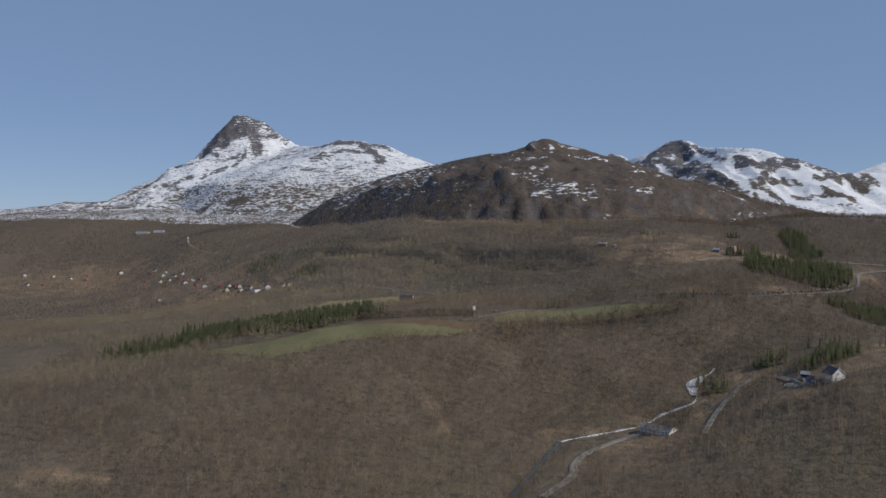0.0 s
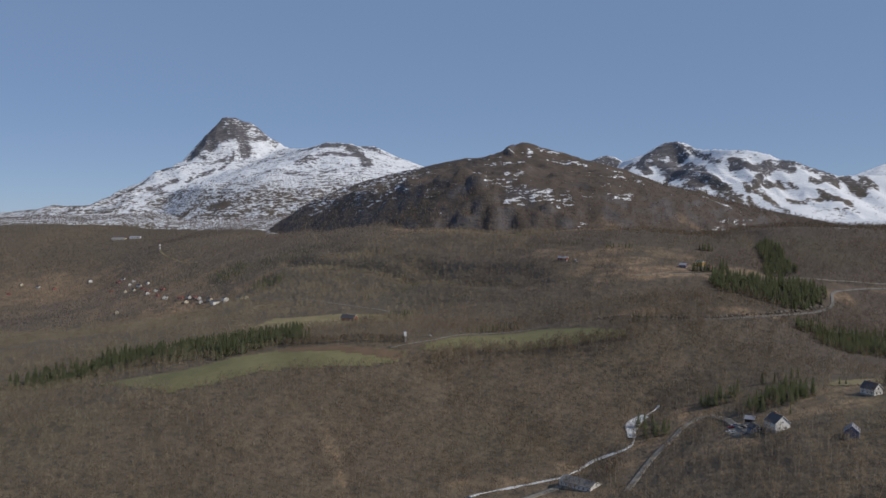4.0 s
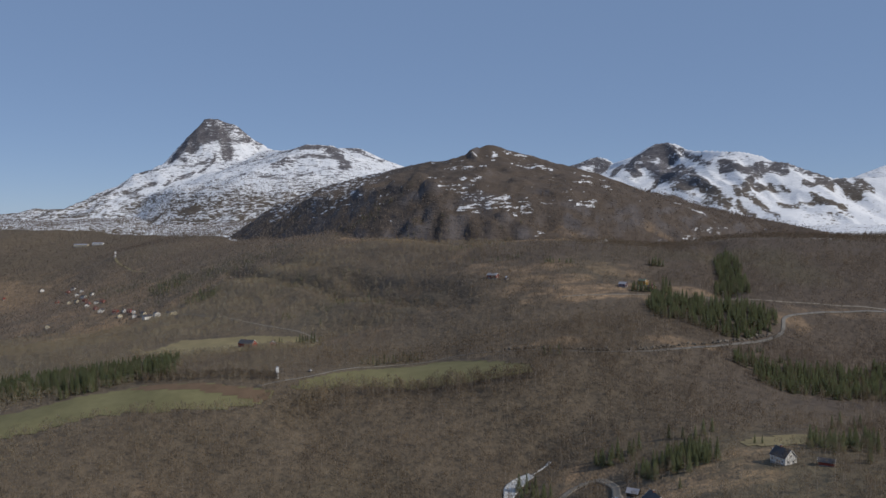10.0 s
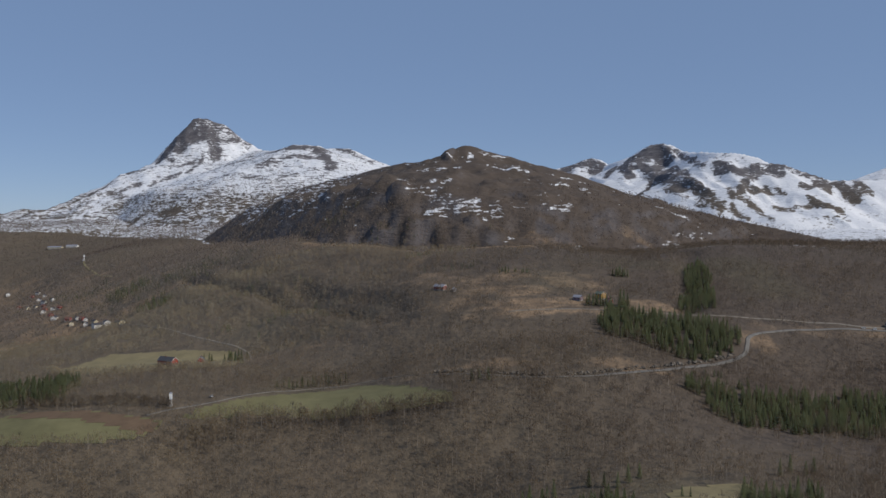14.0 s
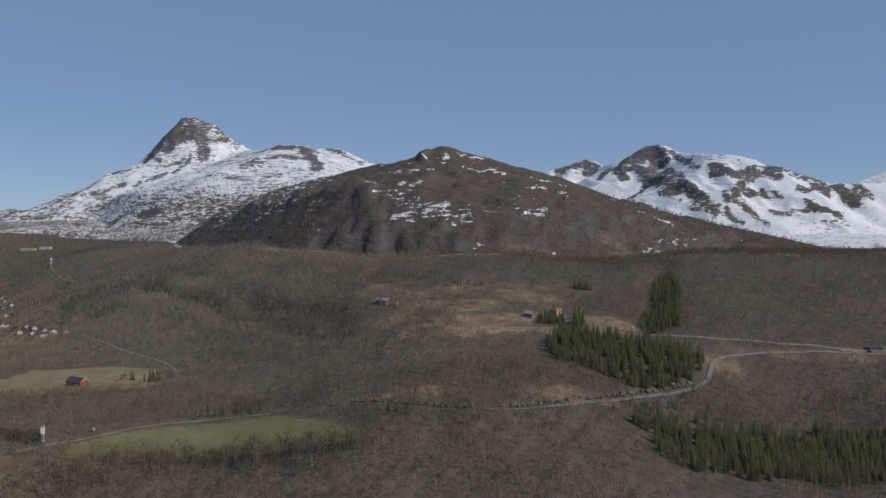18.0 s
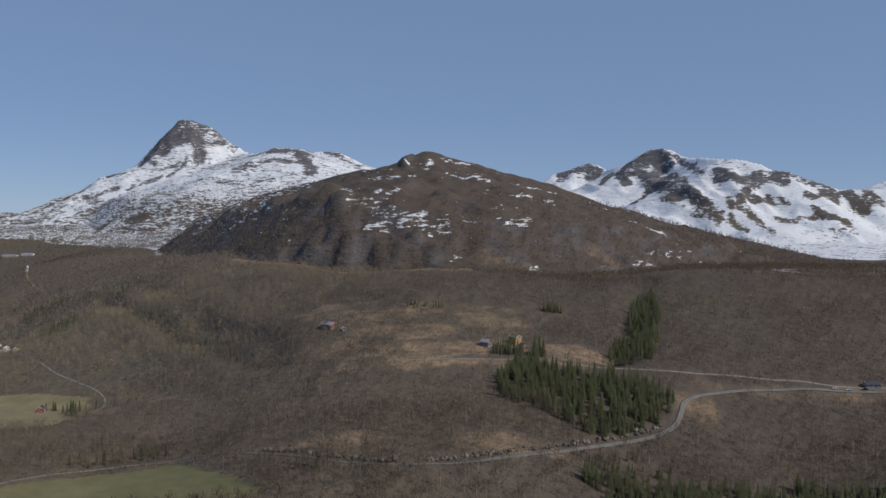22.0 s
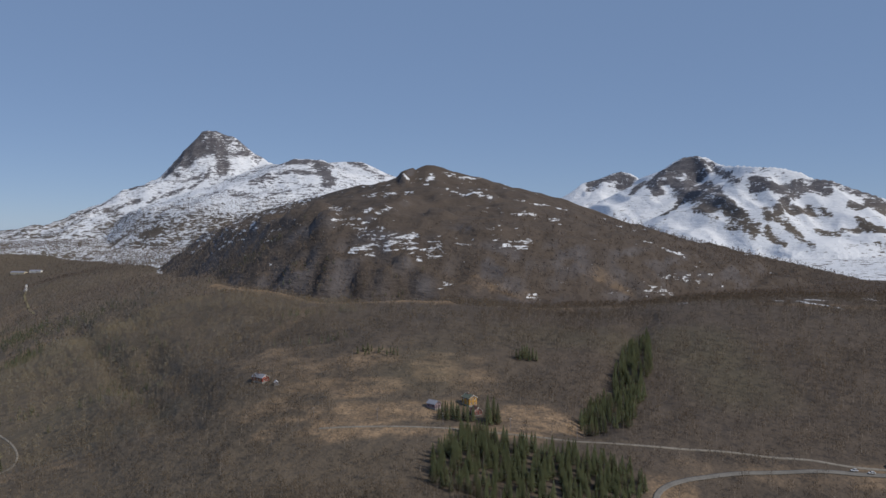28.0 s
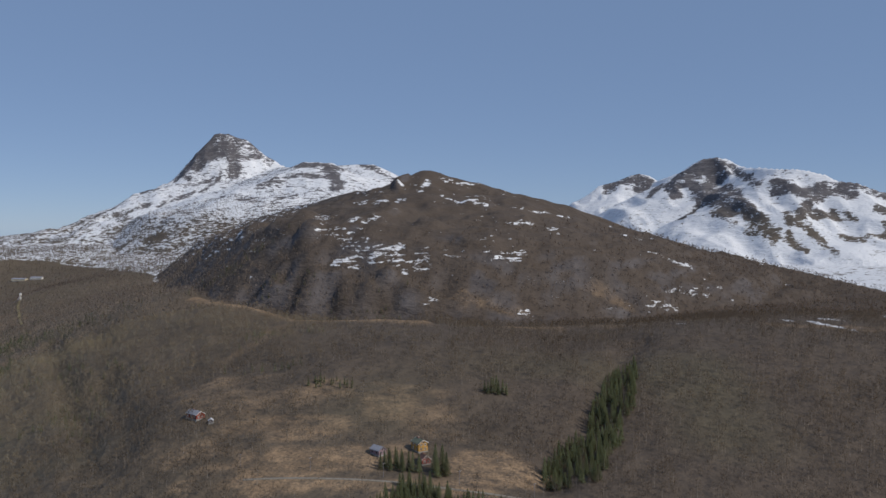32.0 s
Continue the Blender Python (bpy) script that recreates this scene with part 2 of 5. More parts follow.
UPLAND = np.array([
    (200, 1632, 114), (70, 1840, 116), (-60, 1790, 152), (-100, 1860, 148), (-180, 2000, 139), (-300, 2200, 132), (430, 1560, 134), (760, 1650, 140), (-722, 2348, 84), (-980, 2720, 102),
    (-353, 2360, 126), (-724, 2713, 124), (-1200, 2950, 148), (-1500, 2900, 136), (-200, 2750, 180), (900, 2450, 140),
    (1300, 2700, 160), (1800, 2200, 140), (-1700, 3600, 180), (300, 3100, 170), (-2200, 2400, 40),
    (2300, 3200, 180), (2300, 1200, 150), (-2300, 4600, 190), (0, 4700, 220), (2300, 4700, 260), (-2300, 800, -10)], float)
HILL = [(-480, 2470, 118, 5), (-390, 2450, 172, 20), (-310, 2430, 218, 40), (-230, 2400, 252, 80), (-149, 2360, 274, 120), (-58, 2320, 294, 170), (3, 2280, 303, 215), (63, 2200, 310, 235), (117, 2120, 315, 240), (180, 2062, 312, 240), (200, 2045, 310, 240),
        (214, 2058, 318, 250), (240, 2072, 346, 300), (250, 2073, 350, 310), (276, 2080, 346, 350), (298, 2082, 337, 365), (348, 2090, 326, 365), (400, 2100, 310, 360), (506, 2120, 286, 340), (612, 2130, 247, 320),
        (714, 2120, 214, 280), (826, 2080, 188, 230), (933, 2020, 162, 160), (1026, 1980, 138, 100)]
KNOB = [(236, 1972, 304), (222, 1984, 318), (213, 2006, 330), (212, 2026, 337), (228, 2046, 345)]
HORN = [(-1160, 4170, 480), (-1136, 4190, 522), (-1096, 4200, 590), (-1078, 4205, 630), (-1058, 4210, 668), (-1030, 4214, 676), (-996, 4217, 674), (-956, 4217, 656),
        (-915, 4217, 646), (-889, 4217, 630), (-849, 4217, 594), (-767, 4210, 540), (-724, 4200, 520)]
WEST_RIDGE = [(-1760, 3480, 170, 800), (-1581, 3560, 200, 800), (-1493, 3650, 226, 800), (-1420, 3750, 246, 800), (-1360, 3880, 314, 800), (-1290, 4000, 398, 800),
              (-1238, 4080, 450, 800), (-1187, 4150, 488, 800), (-1080, 4180, 515, 800), (-760, 4200, 518, 800), (-640, 4066, 504, 800), (-486, 4066, 508, 800),
              (-367, 4066, 514, 800), (-290, 4066, 512, 800), (-239, 4066, 492, 800), (-188, 4066, 466, 800), (-137, 4066, 440, 800), (8, 4066, 390, 800), (260, 4100, 330, 800)]
DOME = [(-660, 3920, 486, 555), (-530, 3700, 478, 555), (-449, 3600, 489, 555), (-393, 3590, 487, 555), (-340, 3600, 484, 555), (-300, 3640, 464, 555), (-200, 3760, 420, 555)]
EAST_RIDGE = [(576, 3904, 350), (643, 3904, 405), (709, 3904, 422), (765, 3904, 446), (798, 3904, 453), (828, 3880, 445), (853, 3850, 419), (887, 3750, 430), (921, 3700, 443), (954, 3650, 468), (985, 3600, 483), (1021, 3583, 485), (1056, 3560, 479), (1082, 3500, 451), (1097, 3400, 437), (1109, 3300, 432), (1136, 3200, 419), (1178, 3170, 417), (1206, 3150, 410), (1246, 3120, 396)]
EAST_RIDGE_FOOT = [(1246, 3120, 394), (1272, 3100, 378), (1313, 3080, 372), (1353, 3060, 352), (1408, 3040, 329), (1444, 3020, 313), (1520, 2990, 313), (1600, 2980, 314), (1800, 2960, 304)]
SPUR = [(1021, 3583, 480), (1040, 3520, 462), (1052, 3400, 400), (1078, 3230, 330), (1082, 3080, 262), (1090, 2960, 215)]
FAR_EAST = [(1800, 3900, 300), (1966, 3900, 374), (2057, 3900, 408), (2200, 3900, 430), (2500, 3900, 420)]
FAR_WEST = [(-2600, 4400, 180), (-2250, 4400, 205), (-2121, 4400, 218), (-2031, 4400, 222), (-1992, 4400, 244), (-1956, 4400, 236), (-1867, 4400, 238), (-1500, 4400, 232)]


def thin_plate(spots, x, y):
    """A smooth sheet through the spot heights."""
    def core(d2):
        return 0.5 * d2 * np.log(d2 + 1e-9)
    s, n = spots[:, :2] / 1000, len(spots)
    a = np.zeros((n + 3, n + 3))
    a[:n, :n] = core(((s[:, None] - s[None]) ** 2).sum(-1)) + np.eye(n) * 2e-4
    a[:n, n], a[:n, n + 1:] = 1, s
    a[n:, :n] = a[:n, n:].T
    w = np.linalg.solve(a, np.r_[spots[:, 2], 0, 0, 0])
    z = w[n] + w[n + 1] * x / 1000 + w[n + 2] * y / 1000
    for k in range(n):
        z = z + w[k] * core((x / 1000 - s[k, 0]) ** 2 + (y / 1000 - s[k, 1]) ** 2)
    return z


def ridge(crest, x, y, front, back, steep=0.0, reach=60.0, drop=0.0):
    """Ground that falls away from a crest line, with its own slope before and behind it, steeper past the brow
    (a crest point's fourth number). Also how far the crest is."""
    z, away = np.full(np.shape(x), -1e4), np.zeros(np.shape(x))
    for p, q in zip(crest, crest[1:]):
        ex, ey = q[0] - p[0], q[1] - p[1]
        u = np.clip(((x - p[0]) * ex + (y - p[1]) * ey) / (ex * ex + ey * ey), 0, 1)
        dx, dy = x - p[0] - u * ex, y - p[1] - u * ey
        d = np.hypot(dx, dy)
        fall = np.where(dy < 0, front, back) * d + steep * reach * (1 - np.exp(-d / reach))
        if drop:
            fall = fall + drop * np.maximum(d - p[3] - u * (q[3] - p[3]), 0)
        h = p[2] + u * (q[2] - p[2]) - fall
        away = np.where(h > z, d, away)
        z = np.maximum(z, h)
    return z, np.clip(away / 70, 0.08, 1)


def lattice(i, j, seed):
    h = np.sin(i * 127.1 + j * 311.7 + seed * 74.7) * 43758.5453
    return h - np.floor(h)


def grain(x, y, size, seed):
    """Smooth value noise, -1 to 1."""
    u, v = x / size, y / size
    i, j = np.floor(u), np.floor(v)
    a, b = u - i, v - j
    a, b = a * a * (3 - 2 * a), b * b * (3 - 2 * b)
    low = lattice(i, j, seed) * (1 - a) + lattice(i + 1, j, seed) * a
    high = lattice(i, j + 1, seed) * (1 - a) + lattice(i + 1, j + 1, seed) * a
    return 2 * (low * (1 - b) + high * b) - 1


def crag(x, y, size, seed):
    """Ridged noise, 0 to 1, with sharp tops."""
    return 1 - np.abs(grain(x, y, size, seed)) * 0.6 - np.abs(grain(x, y, size * 0.43, seed + 3)) * 0.4


def furrow(line, x, y, depth, width):
    """A gully along a line in plan."""
    d = np.full(np.shape(x), 1e9)
    for (x0, y0), (x1, y1) in zip(line, line[1:]):
        ex, ey = x1 - x0, y1 - y0
        u = np.clip(((x - x0) * ex + (y - y0) * ey) / (ex * ex + ey * ey), 0, 1)
        d = np.minimum(d, np.hypot(x - x0 - u * ex, y - y0 - u * ey))
    return depth * np.exp(-(d / width) ** 2)


GULLIES = [([(-250, 1740), (-72, 1485), (2, 1387), (105, 1250), (165, 1150)], 9, 13), ([(20, 1420), (74, 1331), (119, 1272), (176, 1190), (190, 1130)], 7, 13),
           ([(556, 1400), (530, 1300), (505, 1200), (480, 1110)], 7, 15), ([(-330, 1900), (-250, 1800), (-170, 1700), (-60, 1560)], 6, 25), ([(60, 830), (110, 780), (160, 720), (180, 690)], 6, 22),
           ([(-30, 1745), (8, 1712), (90, 1640), (206, 1550), (300, 1495), (350, 1468)], -4, 12)]


# outcrops of the wooded hill that break off steeply to the west: x, y, half width, half depth, height
CRAGS = [(130, 1771, 27, 34, 20), (134, 1709, 20, 26, 20), (-39, 1768, 22, 22, 15), (33, 1718, 26, 15, 14), (151, 1660, 16, 12, 14), (218, 1664, 28, 26, 22), (190, 1700, 20, 18, 14), (80, 1690, 20, 14, 14),
         (300, 1660, 26, 16, 12), (230, 1852, 26, 24, 16), (190, 1790, 22, 22, 14), (60, 1850, 30, 26, 12), (300, 1800, 30, 24, 10), (420, 1850, 40, 24, 10), (520, 1780, 40, 22, 9), (360, 1925, 36, 24, 12),
         (560, 1900, 40, 30, 10), (-20, 1930, 34, 26, 12), (100, 1700, 24, 22, 24), (160, 1668, 24, 20, 26), (160, 1690, 22, 22, 24), (240, 1662, 24, 18, 26), (262, 1672, 18, 20, 24), (104, 1838, 26, 26, 22), (150, 1720, 22, 26, 24)]


def outcrops(x, y):
    z = np.zeros(np.shape(x))
    for cx, cy, rx, ry, tall in CRAGS:
        u, v = (x - cx) / rx, (y - cy) / ry
        d = u * u + v * v + 0.35 * grain(x, y, 17, 19)
        z = np.maximum(z, tall * 0.6 * np.clip(1 - d, 0, 1) ** 0.6 * np.clip((u + 0.75) / 0.4, 0, 1))
    return z


def eased(a, b, soft):
    """The higher of two grounds, rounded where they meet."""
    d = np.clip(np.abs(a - b) / soft, 0, 1)
    return np.maximum(a, b) + 0.25 * soft * (1 - d) ** 2


def landforms(x, y):
    """Heights of the low ground, the wooded hill, and the two snow mountains, before they are merged."""
    x, y = np.asarray(x, float), np.asarray(y, float)
    base = thin_plate(np.vstack([VALLEY, SLOPE, UPLAND]), x, y)
    base = base + 1.6 * grain(x, y, 70, 1) + 0.7 * grain(x, y, 26, 2) + 5 * grain(x, y, 260, 9) * np.clip((y - 1900) / 500, 0, 1)
    base = base + (3.2 * grain(x, y, 150, 6) + 1.8 * grain(x, y, 85, 7)) * np.clip((y - 560) / 200, 0.3, 1) * np.clip(np.abs(y - 1550) / 80, 0.25, 1)
    steep = np.clip((y - 1180) / 120, 0, 1) * np.clip((420 - x) / 150, 0, 1) * np.clip(np.abs(y - 1560) / 90, 0.2, 1) * np.clip((2000 - y) / 200, 0, 1)
    base = base + steep * (9 * (crag(x + 0.5 * y, 0.4 * y, 80, 8) - 0.6) + 4 * grain(x, y, 110, 10))
    for line, depth, width in GULLIES:
        base = base - furrow(line, x, y, depth, width)
    bumps = grain(x, y, 150, 4) + 0.5 * grain(x, y, 60, 5)
    rock = crag(x * 0.8 + y * 0.3, y, 95, 11) - 0.6
    hill, off = ridge(HILL, x, y, 0.28, 0.42, 0.25, 70, 0.75)
    ribs = crag(x + 0.25 * y, y * 0.5, 46, 17) - 0.6
    hill = hill + off * (8 * bumps + 14 * rock + 9 * (crag(x, y, 38, 15) - 0.6) + 5 * ribs + outcrops(x, y))
    knob = ridge(KNOB, x, y, 2.4, 1.2)[0]
    hill = np.maximum(hill, knob + 5 * ribs)
    west, off = ridge(WEST_RIDGE, x, y, 0.36, 1.1, 0.15, 120, 0.2)
    # the mountain breaks off along its western flank
    along, inward = -0.503 * (x + 1187) - 0.864 * (y - 4150), 0.864 * (x + 1187) - 0.503 * (y - 4150)
    west = np.minimum(west, np.maximum(486 - 0.535 * along + 0.85 * inward + 10 * rock, 226 + 0.12 * (x + 1426)))
    dome, near = ridge(DOME, x, y, 0.35, 0.35, 0.12, 90, 0.55)
    horn, close = ridge(HORN, x, y, 1.1, 1.3, 0.2, 40)
    west = eased(west + off * (9 * bumps + 18 * rock), dome + near * (9 * bumps + 16 * rock), 22.0)
    west = np.maximum(west, horn + close * (6 * bumps + 34 * rock) + np.maximum(close, 0.25) * (12 * (crag(x, y, 52, 23) - 0.66) + 8 * (crag(x, y, 24, 24) - 0.66)))
    rough = crag(x + 0.2 * y, y * 0.55, 120, 21) - 0.62
    east, off = ridge(EAST_RIDGE, x, y, 0.52, 0.6, 0.35, 60)
    foot, near = ridge(EAST_RIDGE_FOOT, x, y, 0.47, 0.5, 0.35, 60)
    far, close = ridge(FAR_EAST, x, y, 0.5, 0.5)
    spur, beside = ridge(SPUR, x, y, 0.62, 0.62, 0.3, 60)
    foot = np.maximum(foot, spur + beside * (6 * bumps + 26 * rough + 10 * (crag(x, y, 40, 25) - 0.6)))
    east = np.maximum.reduce([east + off * (8 * bumps + 42 * rough), foot + near * (8 * bumps + 34 * rough), far + close * 30 * rough])
    far, close = ridge(FAR_WEST, x, y, 0.3, 0.3)
    west = np.maximum(west, far + close * 6 * bumps)
    return base, hill, west, east


def height(x, y):
    return np.maximum.reduce(landforms(x, y))


# ---- building helpers ----
def mesh_of(name, verts, faces, *mats):
    me = bpy.data.meshes.new(name)
    me.from_pydata([tuple(v) for v in verts], [], [tuple(f) for f in faces])
    for m in mats:
        me.materials.append(m)
    return me


def fast_mesh(name, verts, tris, *mats):
    """A mesh of triangles from arrays."""
    me = bpy.data.meshes.new(name)
    verts, tris = np.ascontiguousarray(verts, np.float32), np.ascontiguousarray(tris, np.int32)
    me.vertices.add(len(verts))
    me.vertices.foreach_set("co", verts.ravel())
    sides = tris.shape[1]
    me.loops.add(tris.size)
    me.loops.foreach_set("vertex_index", tris.ravel())
    me.polygons.add(len(tris))
    me.polygons.foreach_set("loop_start", np.arange(0, tris.size, sides, dtype=np.int32))
    me.update(calc_edges=True)
    for m in mats:
        me.materials.append(m)
    return me


def part(name, bm, material, parent, label=""):
    me = bpy.data.meshes.new(name)
    bm.to_mesh(me)
    bm.free()
    me.materials.append(material)
    ob = new(name, me)
    ob.parent = parent
    return tagged(ob, label)


def box(bm, x0, x1, y0, y1, z0, z1, bevel=0.0):
    made = bmesh.ops.create_cube(bm, size=1, matrix=Matrix.Translation(((x0 + x1) / 2, (y0 + y1) / 2, (z0 + z1) / 2)) @ Matrix.Diagonal((x1 - x0, y1 - y0, z1 - z0, 1)))
    if bevel:
        edges = list({e for v in made["verts"] for e in v.link_edges})
        bmesh.ops.bevel(bm, geom=edges, offset=bevel, segments=1, affect='EDGES')
    return bm


def boxed(*spans, bevel=0.0):
    return box(bmesh.new(), *spans, bevel=bevel)


def prism(outline, along, y0, y1):
    """Extrudes an outline of (a, z) along x or y."""
    bm = bmesh.new()
    ends = []
    for w in (y0, y1):
        ends.append([bm.verts.new((w, a, z) if along == "x" else (a, w, z)) for a, z in outline])
    bm.faces.new(ends[0])
    bm.faces.new(ends[1][::-1])
    n = len(outline)
    for k in range(n):
        bm.faces.new((ends[0][k], ends[1][k], ends[1][(k + 1) % n], ends[0][(k + 1) % n]))
    bmesh.ops.recalc_face_normals(bm, faces=bm.faces)
    return bm


def root(name, x, y, turn=0.0, lift=0.0, label="", category="", group="", kind=""):
    ob = new(name)
    ob.empty_display_size = 2
    ob.matrix_world = pose(x, y, float(height(x, y)) + lift, 0, 0, turn)
    return tagged(ob, label, category, group, kind)


# ---- clearings, water and roads, in plan ----
ROAD = [(20, 868), (60, 893), (100, 940), (140, 972), (180, 972), (230, 946), (288, 916), (349, 919), (388, 938), (425, 956), (464, 979), (490, 994),
        (506, 1008), (514, 1024), (520, 1038), (536, 1052), (566, 1066), (608, 1076), (654, 1079), (700, 1079), (800, 1070), (950, 1050)]
UPPER_TRACK = [(470, 1086), (513, 1084), (557, 1090), (609, 1090), (643, 1086), (680, 1086), (800, 1090)]
FARM_TRACK = [(300, 1092), (340, 1094), (400, 1094), (470, 1086)]
VILLAGE_ROAD = [(-330, 1560), (-250, 1490), (-177, 1404), (-95, 1303), (-3, 1217), (20, 1160), (24, 1130), (14, 1104)]
YARD_TRACK = [(190, 600), (215, 650), (242, 690), (262, 716), (278, 716), (284, 695), (281, 670), (279, 645), (276, 630)]
MILL_TRACK = [(60, 500), (84, 540), (92, 575), (106, 602), (130, 622), (160, 640)]
STREAM = [(252, 766), (247, 761), (234, 752), (224, 740), (220, 715), (210, 700), (184, 698), (170, 680), (157, 662), (128, 652), (102, 642), (90, 634)]
LOWER_STREAM = [(90, 634), (76, 600), (60, 560), (30, 480), (-20, 380)]
FIELD = [(-85, 888), (-30, 880), (36, 858), (24, 834), (-40, 828), (-96, 818), (-126, 800), (-165, 785), (-215, 815), (-260, 850), (-178, 850), (-130, 870)]
FAR_FIELD = [(163, 966), (205, 930), (247, 884), (248, 866), (210, 868), (150, 872), (99, 882), (62, 866), (48, 868), (52, 878), (78, 904), (115, 938)]
HOUSE_FIELD = [(368, 712), (380, 726), (420, 732), (410, 705), (392, 690), (372, 695)]
RED_FARM = [(-175, 1250), (-90, 1238), (-14, 1214), (2, 1180), (34, 1088), (28, 1062), (0, 1046), (-55, 1050), (-130, 1082), (-195, 1150)]
SCAR = [(-24, 730), (-14, 698), (-4, 670), (9, 621)]
LIP = [(-30, 1745), (8, 1712), (90, 1640), (206, 1550), (300, 1495), (350, 1468)]
# clearings of dead grass: x, y, half width, half depth, how tan
CLEARINGS = [(345, 1122, 70, 24, 0.9), (310, 1165, 50, 22, 0.6), (285, 1215, 46, 26, 0.45), (225, 1240, 30, 26, 0.35), (452, 1124, 26, 22, 1.0), (380, 1200, 40, 30, 0.5),
             (250, 1130, 34, 14, 0.5), (370, 1090, 70, 12, 0.95), (430, 1136, 14, 16, 1.0), (600, 1072, 50, 10, 0.3), (690, 1075, 60, 12, 0.5), (528, 1034, 9, 14, 0.7), (358, 690, 24, 14, 1.0), (345, 645, 34, 22, 1.0), (258, 622, 22, 20, 0.95), (300, 686, 40, 14, 0.7), (310, 630, 24, 12, 0.9),
             (280, 645, 28, 30, 0.75), (270, 715, 18, 12, 0.9), (-230, 470, 40, 22, 1.0), (-245, 530, 30, 16, 0.9), (120, 650, 40, 14, 0.6), (190, 675, 34, 18, 0.7),
             (20, 1130, 60, 26, 0.8), (-420, 1660, 120, 80, 0.85), (-560, 1850, 150, 110, 0.8), (-760, 2080, 190, 130, 0.75), (-1000, 2280, 190, 110, 0.7), (640, 905, 50, 18, 0.55),
             (420, 1560, 110, 30, 0.9), (745, 1490, 60, 16, 0.5), (860, 1500, 40, 14, 0.5), (280, 950, 60, 12, 0.6), (400, 955, 50, 10, 0.7), (140, 560, 40, 22, 0.3), (150, 608, 28, 14, 0.7),
             (268, 734, 16, 10, 1.0), (306, 650, 26, 16, 1.0), (352, 636, 24, 14, 1.0), (262, 620, 14, 12, 1.0), (236, 690, 12, 16, 0.9), (212, 1265, 26, 16, 0.7), (317, 1151, 40, 10, 0.8), (302, 1226, 22, 12, 0.6), (252, 1135, 16, 12, 0.6), (396, 1665, 26, 10, 0.45), (530, 1738, 40, 8, 0.4), (711, 1700, 50, 10, 0.4), (190, 1440, 14, 60, 0.5)]


def to_line(line, x, y):
    """Distance to a line in plan."""
    d = np.full(np.shape(x), 1e9)
    for (x0, y0), (x1, y1) in zip(line, line[1:]):
        ex, ey = x1 - x0, y1 - y0
        u = np.clip(((x - x0) * ex + (y - y0) * ey) / (ex * ex + ey * ey), 0, 1)
        d = np.minimum(d, np.hypot(x - x0 - u * ex, y - y0 - u * ey))
    return d


def within(area, x, y):
    odd = np.zeros(np.shape(x), bool)
    for (x0, y0), (x1, y1) in zip(area, area[1:] + area[:1]):
        if y0 != y1:
            odd ^= ((y0 > y) != (y1 > y)) & (x < (x1 - x0) * (y - y0) / (y1 - y0) + x0)
    return odd


def tanned(x, y):
    """How much dead grass shows."""
    s = np.zeros(np.shape(x))
    edge = 0.7 * grain(x, y, 26, 31) + 0.5 * grain(x, y, 10, 32)
    for cx, cy, rx, ry, much in CLEARINGS:
        d = np.hypot((x - cx) / rx, (y - cy) / ry) + edge
        s = np.maximum(s, much * np.clip((1.25 - d) / 0.5, 0, 1))
    return s


# ---- the ground: one sheet, cut where the hills begin ----
def steps(*spans):
    out = [np.array([float(spans[0][0])])]
    for a, b, s in spans:
        out.append(np.linspace(a, b, max(2, round((b - a) / s) + 1))[1:])
    return np.concatenate(out)


gx = steps((-2600, -1500, 20), (-1500, -500, 9), (-500, 900, 6), (900, 1700, 9), (1700, 2600, 20))
gy = steps((-400, 300, 20), (300, 1500, 6), (1500, 2350, 7), (2350, 4300, 9), (4300, 4900, 20))
GX, GY = np.meshgrid(gx, gy)
FORMS = landforms(GX, GY)
GZ = np.maximum.reduce(FORMS)
bed = np.minimum(to_line(STREAM, GX, GY), to_line(LOWER_STREAM, GX, GY))
GZ = GZ - 2.5 * np.exp(-(bed / 9) ** 2)
which = np.argmax(np.stack(FORMS), 0)
slope = np.hypot(*np.gradient(GZ, gy, gx))
snow = np.zeros_like(GZ)
# where rock shows through the snow and where old snow lies on the hill: lines in plan, half width, how much
EAST_ROCK = [([(905, 3558), (989, 3552), (1016, 3497), (961, 3410)], 32, 1), ([(931, 3470), (962, 3273), (973, 3073)], 28, 1), ([(1015, 3380), (1003, 3070), (1028, 2951), (1036, 2887)], 19, 1),
    ([(936, 3109), (962, 2990)], 11, 0.7), ([(856, 3196), (933, 3323)], 15, 1), ([(859, 3541), (873, 3434)], 19, 1),
    ([(675, 3889), (733, 3894), (816, 3839)], 24, 1), ([(797, 3523), (840, 3581)], 14, 0.9), ([(1022, 3555), (1065, 3508), (1074, 3311), (1061, 3155)], 11, 0.7),
    ([(1106, 3097), (1159, 3059), (1225, 3054), (1289, 3061)], 18, 1)]
